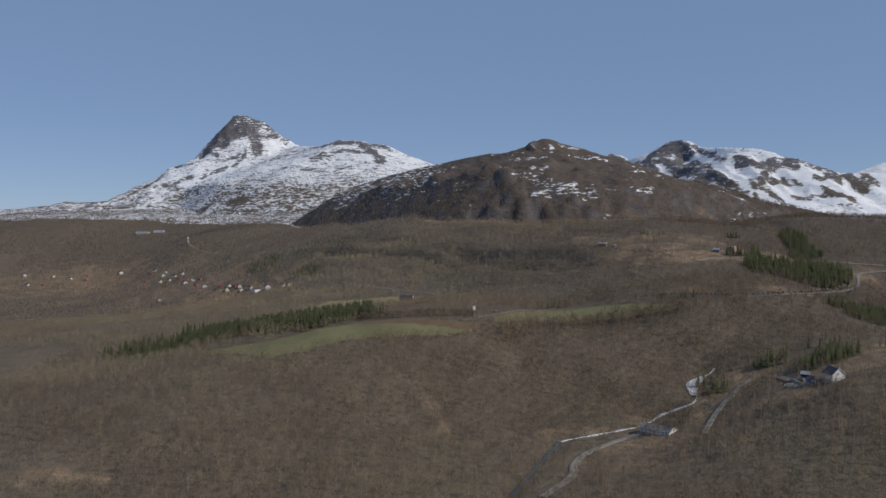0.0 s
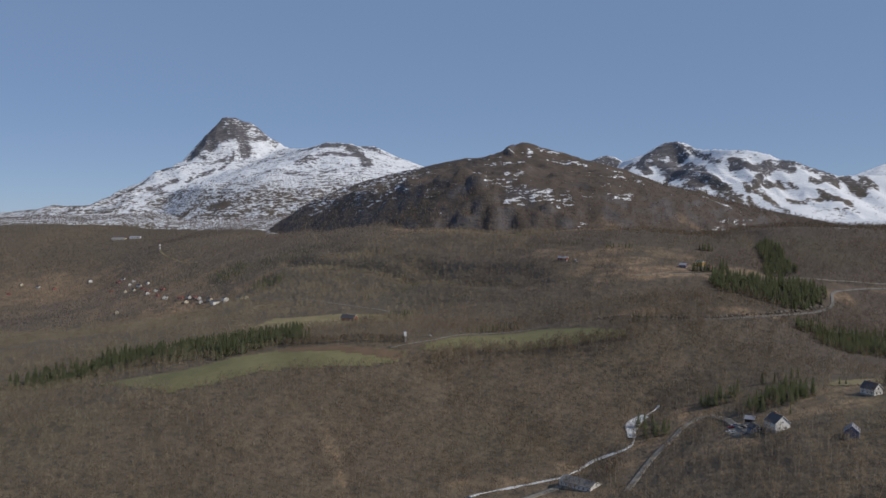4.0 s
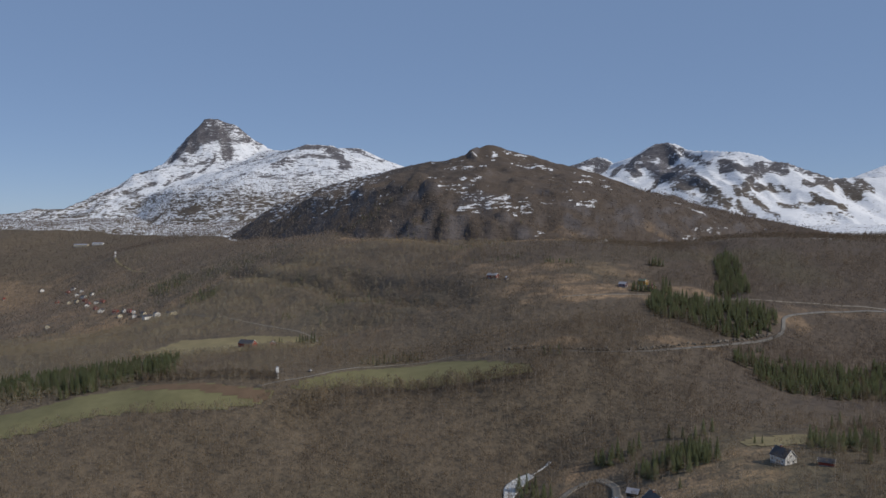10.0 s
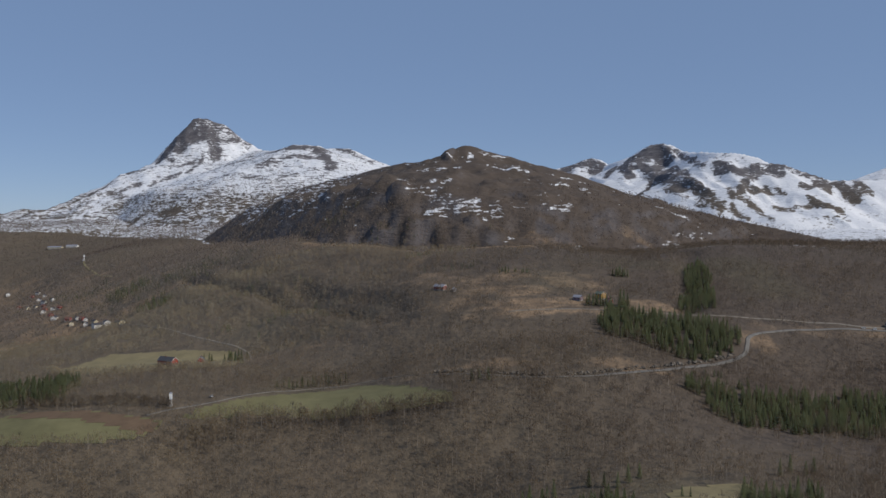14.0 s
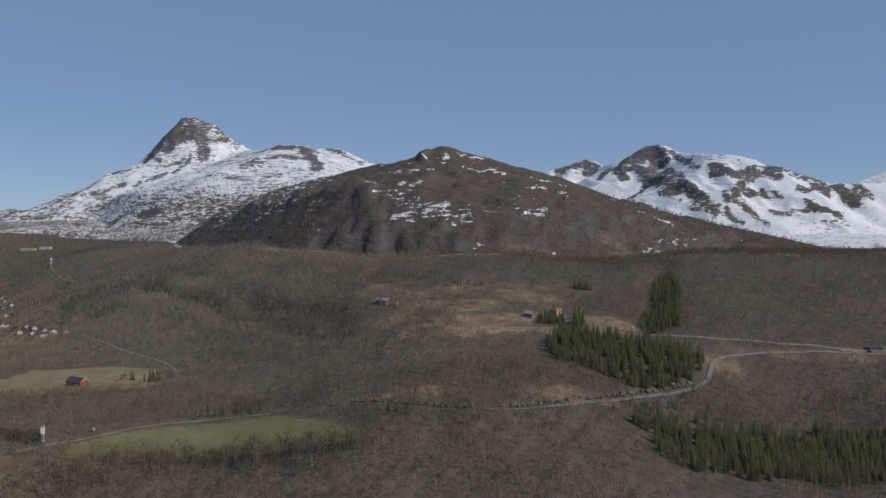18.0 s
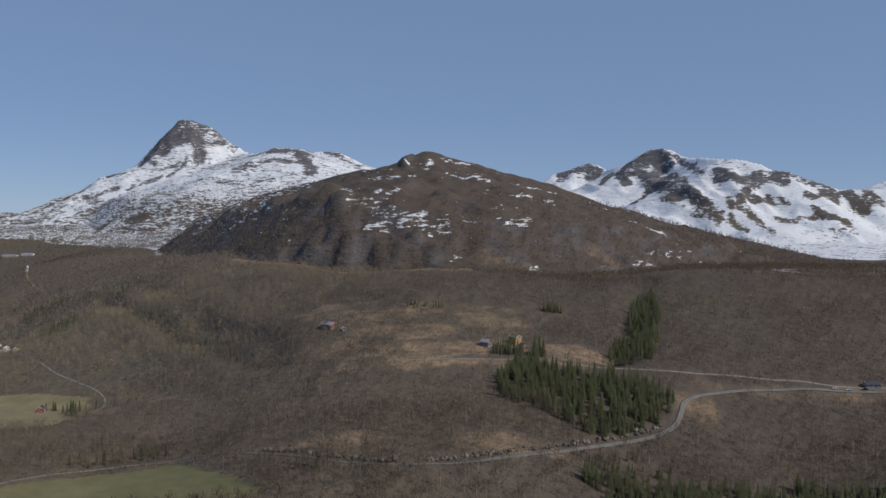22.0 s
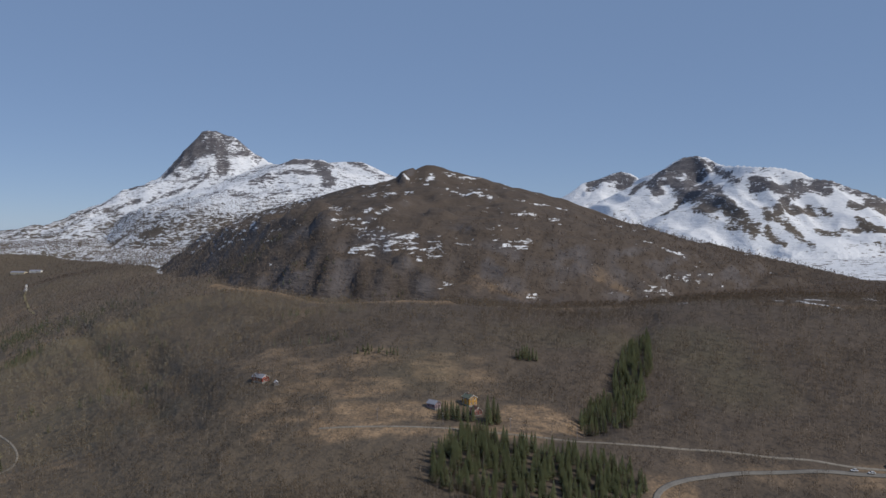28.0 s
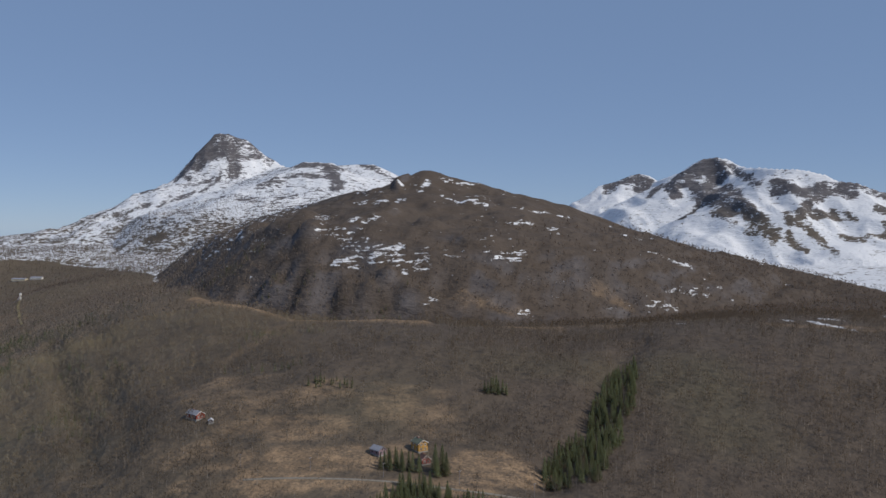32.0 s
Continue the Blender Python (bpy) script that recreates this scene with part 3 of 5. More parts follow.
EAST_ROCK_MORE = [([(1282, 3094), (1338, 3059), (1384, 3048), (1409, 3029)], 11, 0.8), ([(1151, 2986), (1176, 3012)], 11, 0.9), ([(1122, 2939), (1180, 2958), (1218, 2955)], 14, 1),
    ([(1097, 2971), (1090, 2911)], 11, 0.8), ([(1075, 2848), (1090, 2768)], 11, 0.9), ([(1107, 2900), (1141, 2836), (1145, 2721)], 10, 0.8),
    ([(1205, 2840), (1235, 2813)], 9, 0.8), ([(1244, 2826), (1307, 2830)], 9, 0.8), ([(1336, 2937), (1419, 3010), (1400, 2937)], 16, 1),
    ([(1311, 2851), (1329, 2792), (1364, 2765)], 11, 0.9), ([(1463, 2994), (1462, 2947), (1467, 2896)], 15, 1), ([(1512, 2983), (1518, 2928)], 15, 0.9)]
EAST_ROCK_REST = [([(1474, 2938), (1510, 2941)], 12, 0.8), ([(989, 2940), (1030, 2839)], 9, 0.7), ([(1248, 2954), (1257, 2919)], 10, 0.8),
    ([(1312, 2731), (1367, 2711)], 6, 0.5)]
WEST_ROCK = [([(-1157, 4126), (-1099, 4134), (-1066, 4170), (-1059, 4194)], 28, 1), ([(-1077, 4103), (-1036, 4137)], 25, 1), ([(-1008, 4179), (-953, 4142), (-922, 4110), (-905, 4081)], 22, 0.9),
    ([(-992, 4204), (-900, 4209), (-857, 4207)], 11, 0.7), ([(-914, 4135), (-838, 4181), (-787, 4207)], 11, 0.7), ([(-572, 3699), (-451, 3564), (-364, 3568), (-293, 3569)], 11, 0.8),
    ([(-525, 3349), (-472, 3387), (-400, 3440), (-350, 3424)], 17, 0.6), ([(-340, 3550), (-285, 3426), (-243, 3338)], 19, 1), ([(-336, 4064), (-247, 3990), (-169, 3926)], 13, 0.7),
    ([(-537, 3192), (-478, 3166)], 8, 0.7), ([(-397, 3172), (-367, 3225)], 10, 0.7)]
WEST_ROCK_MORE = [([(-1077, 3719), (-1040, 3836), (-1010, 3869)], 13, 0.8), ([(-1170, 3677), (-1137, 3726)], 15, 0.9), ([(-1332, 3584), (-1305, 3660), (-1285, 3800)], 12, 0.8),
    ([(-1260, 3938), (-1181, 3922)], 11, 0.7), ([(-979, 3890), (-960, 4029)], 10, 0.7), ([(-654, 3234), (-616, 3255)], 8, 0.7),
    ([(-1230, 3666), (-1139, 3567)], 10, 0.6), ([(-1190, 4089), (-1087, 4025)], 8, 0.6), ([(-1038, 3997), (-986, 4009)], 8, 0.6),
    ([(-1114, 3227), (-895, 3098)], 15, 0.8), ([(-787, 3063), (-722, 3033)], 8, 0.9), ([(-1394, 3429), (-1261, 3364)], 9, 0.5),
    ([(-153, 1872), (-145, 1872)], 5, 0.9)]
HILL_SNOW = [([(124, 1864), (155, 1772), (176, 1760), (221, 1737)], 9, 0.72), ([(195, 1785), (224, 1793)], 8, 0.8), ([(157, 1946), (202, 1926), (245, 1931)], 5, 0.75),
    ([(258, 1994), (264, 2020)], 8, 1), ([(216, 2011), (224, 2011)], 3, 0.9), ([(112, 2124), (168, 1997), (193, 1987)], 5, 0.7),
    ([(190, 1711), (218, 1713), (256, 1706), (314, 1708)], 6, 0.75), ([(225, 1719), (281, 1722)], 4, 0.7), ([(257, 1688), (342, 1708)], 3, 0.6),
    ([(292, 2056), (332, 2072)], 4, 0.8), ([(299, 1968), (331, 1921), (376, 1909)], 3, 0.9), ([(332, 2002), (385, 1995)], 3, 0.8)]
HILL_SNOW_MORE = [([(390, 1923), (441, 1951), (503, 2024)], 3, 0.8), ([(412, 1839), (484, 1851)], 3, 0.75), ([(448, 2058), (456, 2058)], 3, 0.8),
    ([(346, 1812), (372, 1841)], 5, 0.55), ([(381, 1751), (399, 1744)], 5, 0.6), ([(418, 1770), (429, 1760)], 4, 0.6),
    ([(335, 1720), (358, 1719)], 4, 0.75), ([(401, 1726), (436, 1736)], 3, 0.8), ([(300, 1761), (313, 1761)], 4, 0.6)]
FLANK_SNOW = [([(80, 1813), (94, 1765)], 5, 0.5), ([(-99, 1975), (-19, 1896), (35, 1848)], 10, 0.45), ([(595, 1982), (636, 1977)], 6, 0.85),
    ([(621, 1858), (648, 1859), (676, 1865)], 4, 0.85), ([(778, 1493), (786, 1493)], 3, 1), ([(675, 1809), (696, 1819)], 3, 0.8),
    ([(320, 1650), (336, 1656)], 3, 0.5), ([(475, 1695), (500, 1714)], 3, 0.6), ([(53, 1739), (68, 1739)], 3, 0.6)]
UPLAND_SNOW = [([(607, 1748), (644, 1770)], 5, 0.9), ([(607, 1497), (615, 1497)], 5, 1), ([(733, 1587), (732, 1540)], 5, 1),
    ([(749, 1526), (773, 1468)], 5, 1), ([(773, 1582), (792, 1560)], 5, 0.9), ([(613, 1782), (730, 1854)], 3, 0.55),
    ([(869, 1800), (890, 1809)], 3, 0.8), ([(826, 2065), (834, 2065)], 5, 0.9), ([(846, 1993), (863, 2001)], 5, 0.9),
    ([(438, 1665), (462, 1681)], 3, 0.75), ([(873, 1662), (852, 1580)], 5, 1), ([(211, 1711), (261, 1700), (293, 1696)], 5, 0.55),
    ([(391, 1728), (419, 1733), (442, 1742)], 5, 0.6), ([(332, 1729), (361, 1720)], 3, 0.7)]


def strewn(lines, x, y, flat, size):
    """How strongly a place belongs to any of the lines; their edges are frayed. flat: how much a line is stretched up the slope."""
    fray = 0.42 * grain(x, y, size, 39) + 0.30 * grain(x, y, size * 0.45, 38)
    most = np.zeros(np.shape(x))
    for line, half, much in lines:
        d = to_line([(a, b * flat) for a, b in line], x, y * flat) / half
        most = np.maximum(most, much * np.clip((1.45 - d - fray) / 0.75, 0, 1))
    return most


west_rock = strewn(WEST_ROCK + WEST_ROCK_MORE, GX, GY, 0.55, 40)
east_rock = strewn(EAST_ROCK + EAST_ROCK_MORE + EAST_ROCK_REST, GX, GY, 0.55, 36)
snow = np.where(which == 2, 0.74 + 0.16 * grain(GX, GY, 200, 43) + 0.12 * grain(GX, GY, 70, 49) - 0.26 * np.clip((310 - GZ) / 60, 0, 1) - 0.70 * west_rock - 0.18 * np.clip((GZ - 540) / 20, 0, 1), snow)
snow = np.where(which == 3, 1.02 + 0.16 * grain(GX, GY, 160, 44) + 0.10 * grain(GX, GY, 60, 48) - 0.98 * east_rock, snow)
hill_snow = strewn(HILL_SNOW + HILL_SNOW_MORE + FLANK_SNOW + UPLAND_SNOW, GX, GY, 0.45, 16)
snow = np.where(which == 1, -0.32 + 0.12 * np.clip((GZ - 170) / 130, 0, 1) + 0.08 * grain(GX, GY, 120, 45), snow)
wester = np.clip((110 - GX) / 160, 0, 1) * np.clip((GZ - 150) / 60, 0, 1)
snow = np.where(which == 1, snow + 0.46 * wester + 0.16 * wester * grain(GX, GY, 90, 40), snow)
snow = np.where(which == 0, np.where((GY > 1400) & (GX > 100), -2.5, -4.0), snow)
snow = np.where((which <= 1) & (hill_snow > 0), np.maximum(snow, -0.5 + 1.05 * hill_snow), snow)
snow_edge = np.interp(GX, [-2600, -1200, -1008, -759, -471, -172], [3050, 2945, 2930, 2780, 2467, 2100])
snow = np.where((which == 0) & (GY > snow_edge + 25 * grain(GX, GY, 60, 50)) & (GX < 200), 0.36 + 0.2 * np.clip((GZ - 95) / 60, 0, 1), snow)
snow = np.where((which == 0) & (GY > 2060) & (GX > 880), 0.8, snow)
rock = np.where(which == 1, np.clip((slope - 0.9) / 0.35, 0, 0.6) * np.clip(0.7 + grain(GX, GY, 30, 47), 0, 1), np.where(which == 0, 0, np.clip((GZ - 220) / 120, 0.25, 1)))
# the lip's pale line is dead grass plus its sunlit edge, painted in
straw = np.maximum(tanned(GX, GY), 1.8 * np.exp(-(to_line(LIP, GX, GY) / 8) ** 2))
straw = np.maximum(straw, 0.7 * np.exp(-(to_line(SCAR, GX, GY) / 4) ** 2))
# darker ground tone: all of the hill, growing uphill and eastward below it
dark_heath = np.where(which == 1, 1.0, np.where(which == 0, np.maximum(0.8 * np.clip((GY - 950) / 350, 0, 1) * np.clip((GX + 150) / 500, 0, 1), 0.85 * np.clip((GX - 280) / 200, 0, 1) * np.clip((GY - 740) / 100, 0, 1)), 0.0))
moss = np.clip(grain(GX, GY, 120, 51) - 0.3, 0, 1) * 0.35 * np.clip((1500 - GY) / 200, 0, 1)
nx = len(gx)
cell = np.arange(len(gy) - 1)[:, None] * nx + np.arange(nx - 1)[None]
QUADS = np.stack([cell, cell + 1, cell + nx + 1, cell + nx], -1).reshape(-1, 4)
owner = which[:-1, :-1].ravel()
far_side = (GX[:-1, :-1].ravel() > 500) | (GY[:-1, :-1].ravel() < 4000)
SHEETS = [("ground", "brown heath and dead grass valley floor", "ground"), ("hill", "dark rocky hill with thin birch wood and patches of old snow", "hill"),
          ("snowy_mountain", "snow-streaked mountain with a dark rocky horn and a rounded shoulder", "mountain"),
          ("snowy_range", "snowy mountain range with dark rock faces and gullies", "mountain")]
COORDS = np.stack([GX, GY, GZ], -1).reshape(-1, 3)
for k, (name, label, category) in enumerate(SHEETS):
    quads = QUADS[owner == k]
    used, back = np.unique(quads, return_inverse=True)
    me = fast_mesh(name, COORDS[used], back.reshape(-1, 4), GROUND)
    for layer, values in (("snow", snow), ("rock", rock), ("straw", straw), ("moss", moss), ("dark_heath", dark_heath)):
        a = me.attributes.new(layer, 'FLOAT', 'POINT')
        a.data.foreach_set("value", np.ascontiguousarray(values.ravel()[used], np.float32))
    me.polygons.foreach_set("use_smooth", np.ones(len(me.polygons), bool))
    tagged(new(name, me), label, category, "", "structure")


def ground_at(x, y):
    """The height of the sheet itself, between its corners."""
    x, y = np.asarray(x, float), np.asarray(y, float)
    i, j = np.clip(np.searchsorted(gx, x) - 1, 0, len(gx) - 2), np.clip(np.searchsorted(gy, y) - 1, 0, len(gy) - 2)
    a, b = (x - gx[i]) / (gx[i + 1] - gx[i]), (y - gy[j]) / (gy[j + 1] - gy[j])
    return (GZ[j, i] * (1 - a) + GZ[j, i + 1] * a) * (1 - b) + (GZ[j + 1, i] * (1 - a) + GZ[j + 1, i + 1] * a) * b


def smooth_line(line, step):
    """Points along a rounded line in plan."""
    p = np.array(line, float)
    p = np.vstack([2 * p[0] - p[1], p, 2 * p[-1] - p[-2]])
    out = []
    for k in range(1, len(p) - 2):
        n = max(2, int(np.hypot(*(p[k + 1] - p[k])) / step))
        for u in np.arange(n) / n:
            a, b, c, d = p[k - 1], p[k], p[k + 1], p[k + 2]
            out.append(0.5 * (2 * b + (c - a) * u + (2 * a - 5 * b + 4 * c - d) * u * u + (3 * b - a - 3 * c + d) * u ** 3))
    return np.array(out + [p[-2]])


def ribbon(name, line, half, material, label, category, lift=0.3, level=True, uneven=0.0, across=5, thick=0.5, slim=-1e9):
    """A strip with thickness laid along a line on the ground."""
    p = smooth_line(line, 4)
    t = np.gradient(p, axis=0)
    t /= np.linalg.norm(t, axis=1)[:, None]
    side = np.stack([t[:, 1], -t[:, 0]], -1)
    widths = np.where(p[:, 0] < slim, 0.34, 1.0) * half * (1 + uneven * grain(p[:, 0] + 7, p[:, 1], 14, 61))
    rows = []
    for u in np.linspace(-1, 1, across):
        q = p + side * (u * widths)[:, None]
        z = ground_at(q[:, 0], q[:, 1]) + lift
        if level:
            z = np.maximum(z, 0.5 * z + 0.5 * (ground_at(p[:, 0], p[:, 1]) + lift))
        rows.append(np.column_stack([q, z]))
    rows = [rows[0] - (0, 0, thick)] + rows + [rows[-1] - (0, 0, thick)]
    v, n, m = np.concatenate(rows), len(p), len(rows)
    c = np.arange(m - 1)[:, None] * n + np.arange(n - 1)[None]
    f = np.stack([c, c + 1, c + n + 1, c + n], -1).reshape(-1, 4)[:, ::-1]
    return tagged(new(name, fast_mesh(name, v, f, material)), label, category, "", "structure")


ribbon("road", ROAD, 1.8, ASPHALT, "worn grey asphalt road winding along the wooded slope", "road", 0.5, slim=370)
ribbon("upper_track", UPPER_TRACK, 1.0, GRAVEL, "pale gravel track through dead grass above the road", "track", 0.35)
ribbon("farm_track", FARM_TRACK, 0.9, GRAVEL, "gravel farm track below the ochre house", "track", 0.35)
ribbon("village_road", VILLAGE_ROAD, 0.9, GRAVEL, "narrow pale gravel road down to the village", "road", 0.2)
ribbon("yard_track", YARD_TRACK, 2.6, GRAVEL, "gravel track up to the farmyard", "track", 0.35)
ribbon("mill_track", MILL_TRACK, 3.2, GRAVEL, "gravel track beside the stream", "track", 0.35)
ribbon("stream", STREAM, 0.9, FOAM, "white rushing mountain stream falling through the wood", "stream", 0.7, False, 0.95, 9)
ribbon("waterfall", [(238, 754), (232, 750), (225, 742), (221, 730), (219, 718)], 5.0, FOAM, "broad white waterfall tumbling over rocks", "waterfall", 1.1, False, 0.5, 11)
ribbon("lower_stream", LOWER_STREAM, 2.4, WATER, "dark narrow stream hidden in the wood", "stream", 0.5, False, 0.4, 7)
ribbon("jump_strip", [(-722, 2346), (-702, 2310), (-640, 2225), (-540, 2090)], 2.5, STUBBLE, "pale cleared strip running down from the white tower", "strip", 0.4)


def draped(name, area, material, label, lift=0.35, step=5.0, kind="structure"):
    """A field laid on the ground, its edge worn uneven."""
    a = np.array(area, float)
    xs, ys = np.arange(a[:, 0].min() - step, a[:, 0].max() + step, step), np.arange(a[:, 1].min() - step, a[:, 1].max() + step, step)
    X, Y = np.meshgrid(xs, ys)
    X = X + 1.5 * grain(X, Y, 11, 71)
    Y = Y + 1.5 * grain(X, Y, 11, 72)
    Z = ground_at(X, Y) + lift
    cx, cy = X[:-1, :-1] + step / 2, Y[:-1, :-1] + step / 2
    keep = within(area, cx, cy)
    c = np.arange(len(ys) - 1)[:, None] * len(xs) + np.arange(len(xs) - 1)[None]
    f = np.stack([c, c + 1, c + len(xs) + 1, c + len(xs)], -1)[keep]
    used, back = np.unique(f, return_inverse=True)
    me = fast_mesh(name, np.stack([X, Y, Z], -1).reshape(-1, 3)[used], back.reshape(-1, 4), material)
    me.polygons.foreach_set("use_smooth", np.ones(len(me.polygons), bool))
    return tagged(new(name, me), label, "field", "", kind)


draped("green_field", FIELD, GRASS, "pale green spring grass field beside the spruce plantation")
draped("ploughed_strip", [(-85, 888), (-30, 880), (36, 858), (28, 842), (-30, 864), (-92, 876)], PLOUGHED, "brown stubble strip along the green field", 0.5)
draped("far_field", FAR_FIELD, GRASS, "pale green grass field below the road")
draped("house_field", HOUSE_FIELD, STUBBLE, "tan dead-grass paddock by the white house")
draped("farmyard", [(268, 628), (272, 655), (282, 664), (288, 648), (287, 632), (280, 624)], GRAVEL, "grey gravel farmyard between the buildings")
draped("farm_field", RED_FARM, STUBBLE, "tan stubble field round the red farm")


# ---- the woods ----
def birch(rng, twigs, width, spread=0.28):
    """One bare birch of height 1: a slim trunk, then a haze of fine rising twigs."""
    v, f, bark = [], [], []
    lean = rng.normal(0, 0.025, 2)
    for z, r in ((-0.06, 0.011), (0.85, 0.002)):
        for a in range(3):
            v.append((r * math.cos(a * 2.09) + lean[0] * z, r * math.sin(a * 2.09) + lean[1] * z, z))
    for a in range(3):
        b = (a + 1) % 3
        f += [(a, b, 3 + b), (a, 3 + b, 3 + a)]
        bark += [1, 1]
    for k in range(twigs):
        z = 0.24 + 0.70 * rng.uniform(0, 1) ** 0.85
        turn = rng.uniform(0, 6.283)
        out = spread * math.sin(min(1.0, max(0.12, (1.04 - z) / 0.62)) * 1.75) * math.sqrt(rng.uniform(0.02, 1.0))
        c, s = math.cos(turn), math.sin(turn)
        mid = np.array([lean[0] * z + out * c, lean[1] * z + out * s, z])
        way = np.array([c * rng.uniform(0.0, 0.9), s * rng.uniform(0.0, 0.9), rng.uniform(0.4, 1.0)]) + rng.normal(0, 0.25, 3)
        way *= rng.uniform(0.07, 0.15) / np.linalg.norm(way)
        w = np.array([math.cos(turn + 1.57), math.sin(turn + 1.57), 0.0]) + rng.normal(0, 0.5, 3)
        w *= width * rng.uniform(0.5, 1.5) / np.linalg.norm(w)
        n = len(v)
        v += [tuple(mid - way + w), tuple(mid - way - w), tuple(mid + way)]
        outward = np.dot(np.cross(-2 * w, 2 * way - w), (mid[0] * 1.3, mid[1] * 1.3, 0.35 + 0.5 * z)) > 0
        f.append((n, n + 1, n + 2) if outward else (n + 1, n, n + 2))
        bark.append(0)
    return np.array(v), np.array(f), np.array(bark)


def sown(rng, x0, x1, y0, y1, gap):
    """Points on a jittered grid."""
    x, y = np.meshgrid(np.arange(x0, x1, gap), np.arange(y0, y1, gap))
    return (x + rng.uniform(-0.55, 0.55, x.shape) * gap).ravel(), (y + rng.uniform(-0.55, 0.55, y.shape) * gap).ravel()


def seen_from_flight(x, y):
    return (x > -0.56 * y - 30) & (x < 350 + 0.52 * np.maximum(y - 384, -100) + 40)


def open_ground(x, y):
    """True where no wood stands."""
    bare = (to_line(ROAD, x, y) < np.where(x < 350, 1.4, 6.0)) | (to_line(UPPER_TRACK, x, y) < 4) | (to_line(FARM_TRACK, x, y) < 4) | (to_line(VILLAGE_ROAD, x, y) < np.where(y < 1330, 2.5, 0.6))
    bare |= (to_line(YARD_TRACK, x, y) < 6) | (to_line(MILL_TRACK, x, y) < 4) | (to_line(LIP, x, y) < 14) | (to_line(SCAR, x, y) < 2.5)
    for area in (FIELD, FAR_FIELD, HOUSE_FIELD, RED_FARM):
        bare |= within(area, x, y)
    return bare


def forest(name, label, templates, x, y, tall, mats, seed, crowns=True, tint=0.0):
    """Joins many trees into one mesh."""
    rng = np.random.default_rng(seed)
    z = ground_at(x, y)
    pick = rng.integers(0, len(templates), len(x))
    turn = rng.uniform(0, 6.283, len(x))
    wide = tall * rng.uniform(0.85, 1.25, len(x))
    # tone varies in patches, pales towards the west, darkens past y 2400
    tone = 0.40 + tint + 0.26 * grain(x, y, 170, 94) + 0.14 * grain(x, y, 48, 95) + 0.20 * grain(x, y, 21, 96) + 0.38 * np.clip((150 - x) / 320, -1.25, 1) + rng.normal(0, 0.04, len(x)) - 0.45 * (y > 2400) + 0.16 * np.clip((300 - x) / 200, 0, 1) * np.clip((y - 950) / 100, 0, 1) * (y < 2400)
    verts, tris, mat, norms, tones, base = [], [], [], [], [], 0
    for k, (v, f, bark) in enumerate(templates):
        sel = np.where(pick == k)[0]
        if not len(sel):
            continue
        c, s = np.cos(turn[sel])[:, None], np.sin(turn[sel])[:, None]
        vx = (v[:, 0] * c - v[:, 1] * s) * wide[sel, None] + x[sel, None]
        vy = (v[:, 0] * s + v[:, 1] * c) * wide[sel, None] + y[sel, None]
        vz = v[:, 2] * tall[sel, None] + z[sel, None]
        verts.append(np.stack([vx, vy, vz], -1).reshape(-1, 3))
        # a crown is lit as one soft mass
        lit = np.stack([(vx - x[sel, None]) / wide[sel, None] * 1.3, (vy - y[sel, None]) / wide[sel, None] * 1.3, np.broadcast_to(0.35 + 0.5 * v[:, 2], vx.shape)], -1).reshape(-1, 3)
        tones.append(np.repeat(tone[sel], len(v)))
        norms.append(lit / np.linalg.norm(lit, axis=1)[:, None])
        tris.append((f[None] + (np.arange(len(sel)) * len(v))[:, None, None] + base).reshape(-1, 3))
        mat.append(np.tile(bark, len(sel)))
        base += len(sel) * len(v)
    me = fast_mesh(name, np.concatenate(verts), np.concatenate(tris), *mats)
    me.polygons.foreach_set("material_index", np.concatenate(mat).astype(np.int32))
    if crowns:
        me.polygons.foreach_set("use_smooth", np.ones(len(me.polygons), bool))
        a = me.attributes.new("tone", 'FLOAT', 'POINT')
        a.data.foreach_set("value", np.ascontiguousarray(np.concatenate(tones), np.float32))
        a = me.attributes.new("custom_normal", 'FLOAT_VECTOR', 'POINT')
        a.data.foreach_set("vector", np.ascontiguousarray(np.concatenate(norms), np.float32).ravel())
    return tagged(new(name, me), label, "forest", "", "stuff")


rng = np.random.default_rng(5)
BIRCHES = [birch(rng, 50, 0.030, 0.40) for _ in range(12)]
SLOPE_BIRCHES = [birch(rng, 32, 0.040, 0.40) for _ in range(12)]
MOUNTAIN_BIRCHES = [birch(rng, 7, 0.12, 0.36) for _ in range(8)]
# spruce plantations: x, y, half width, half depth, turn in degrees, gap in metres, count limit
STANDS = [("west", (-200, 950, 130, 62, -14, 4.8)), ("west_low", (-330, 935, 60, 34, -20, 6.0)), ("road", (438, 1034, 68, 44, -20, 4.0)), ("south", (552, 915, 114, 42, 6, 4.6)),
          ("gully", (502, 1148, 18, 38, -14, 4.6)), ("gully_top", (530, 1250, 14, 90, -12, 5.0)), ("south_low", (470, 955, 34, 12, 0, 6.5)), ("farm", (331, 692, 15, 24, 0, 5.0)), ("farm_west", (296, 736, 18, 9, 0, 5.5)), ("village", (-395, 1830, 40, 60, 30, 8.0)), ("village_low", (-265, 1630, 26, 50, 30, 7.5)), ("stream", (236, 722, 9, 20, 20, 5.5)), ("yard", (318, 692, 24, 14, 10, 4.8)), ("young", (318, 1240, 26, 9, 0, 5.5)), ("house_back", (416, 676, 22, 16, 0, 5.0))]


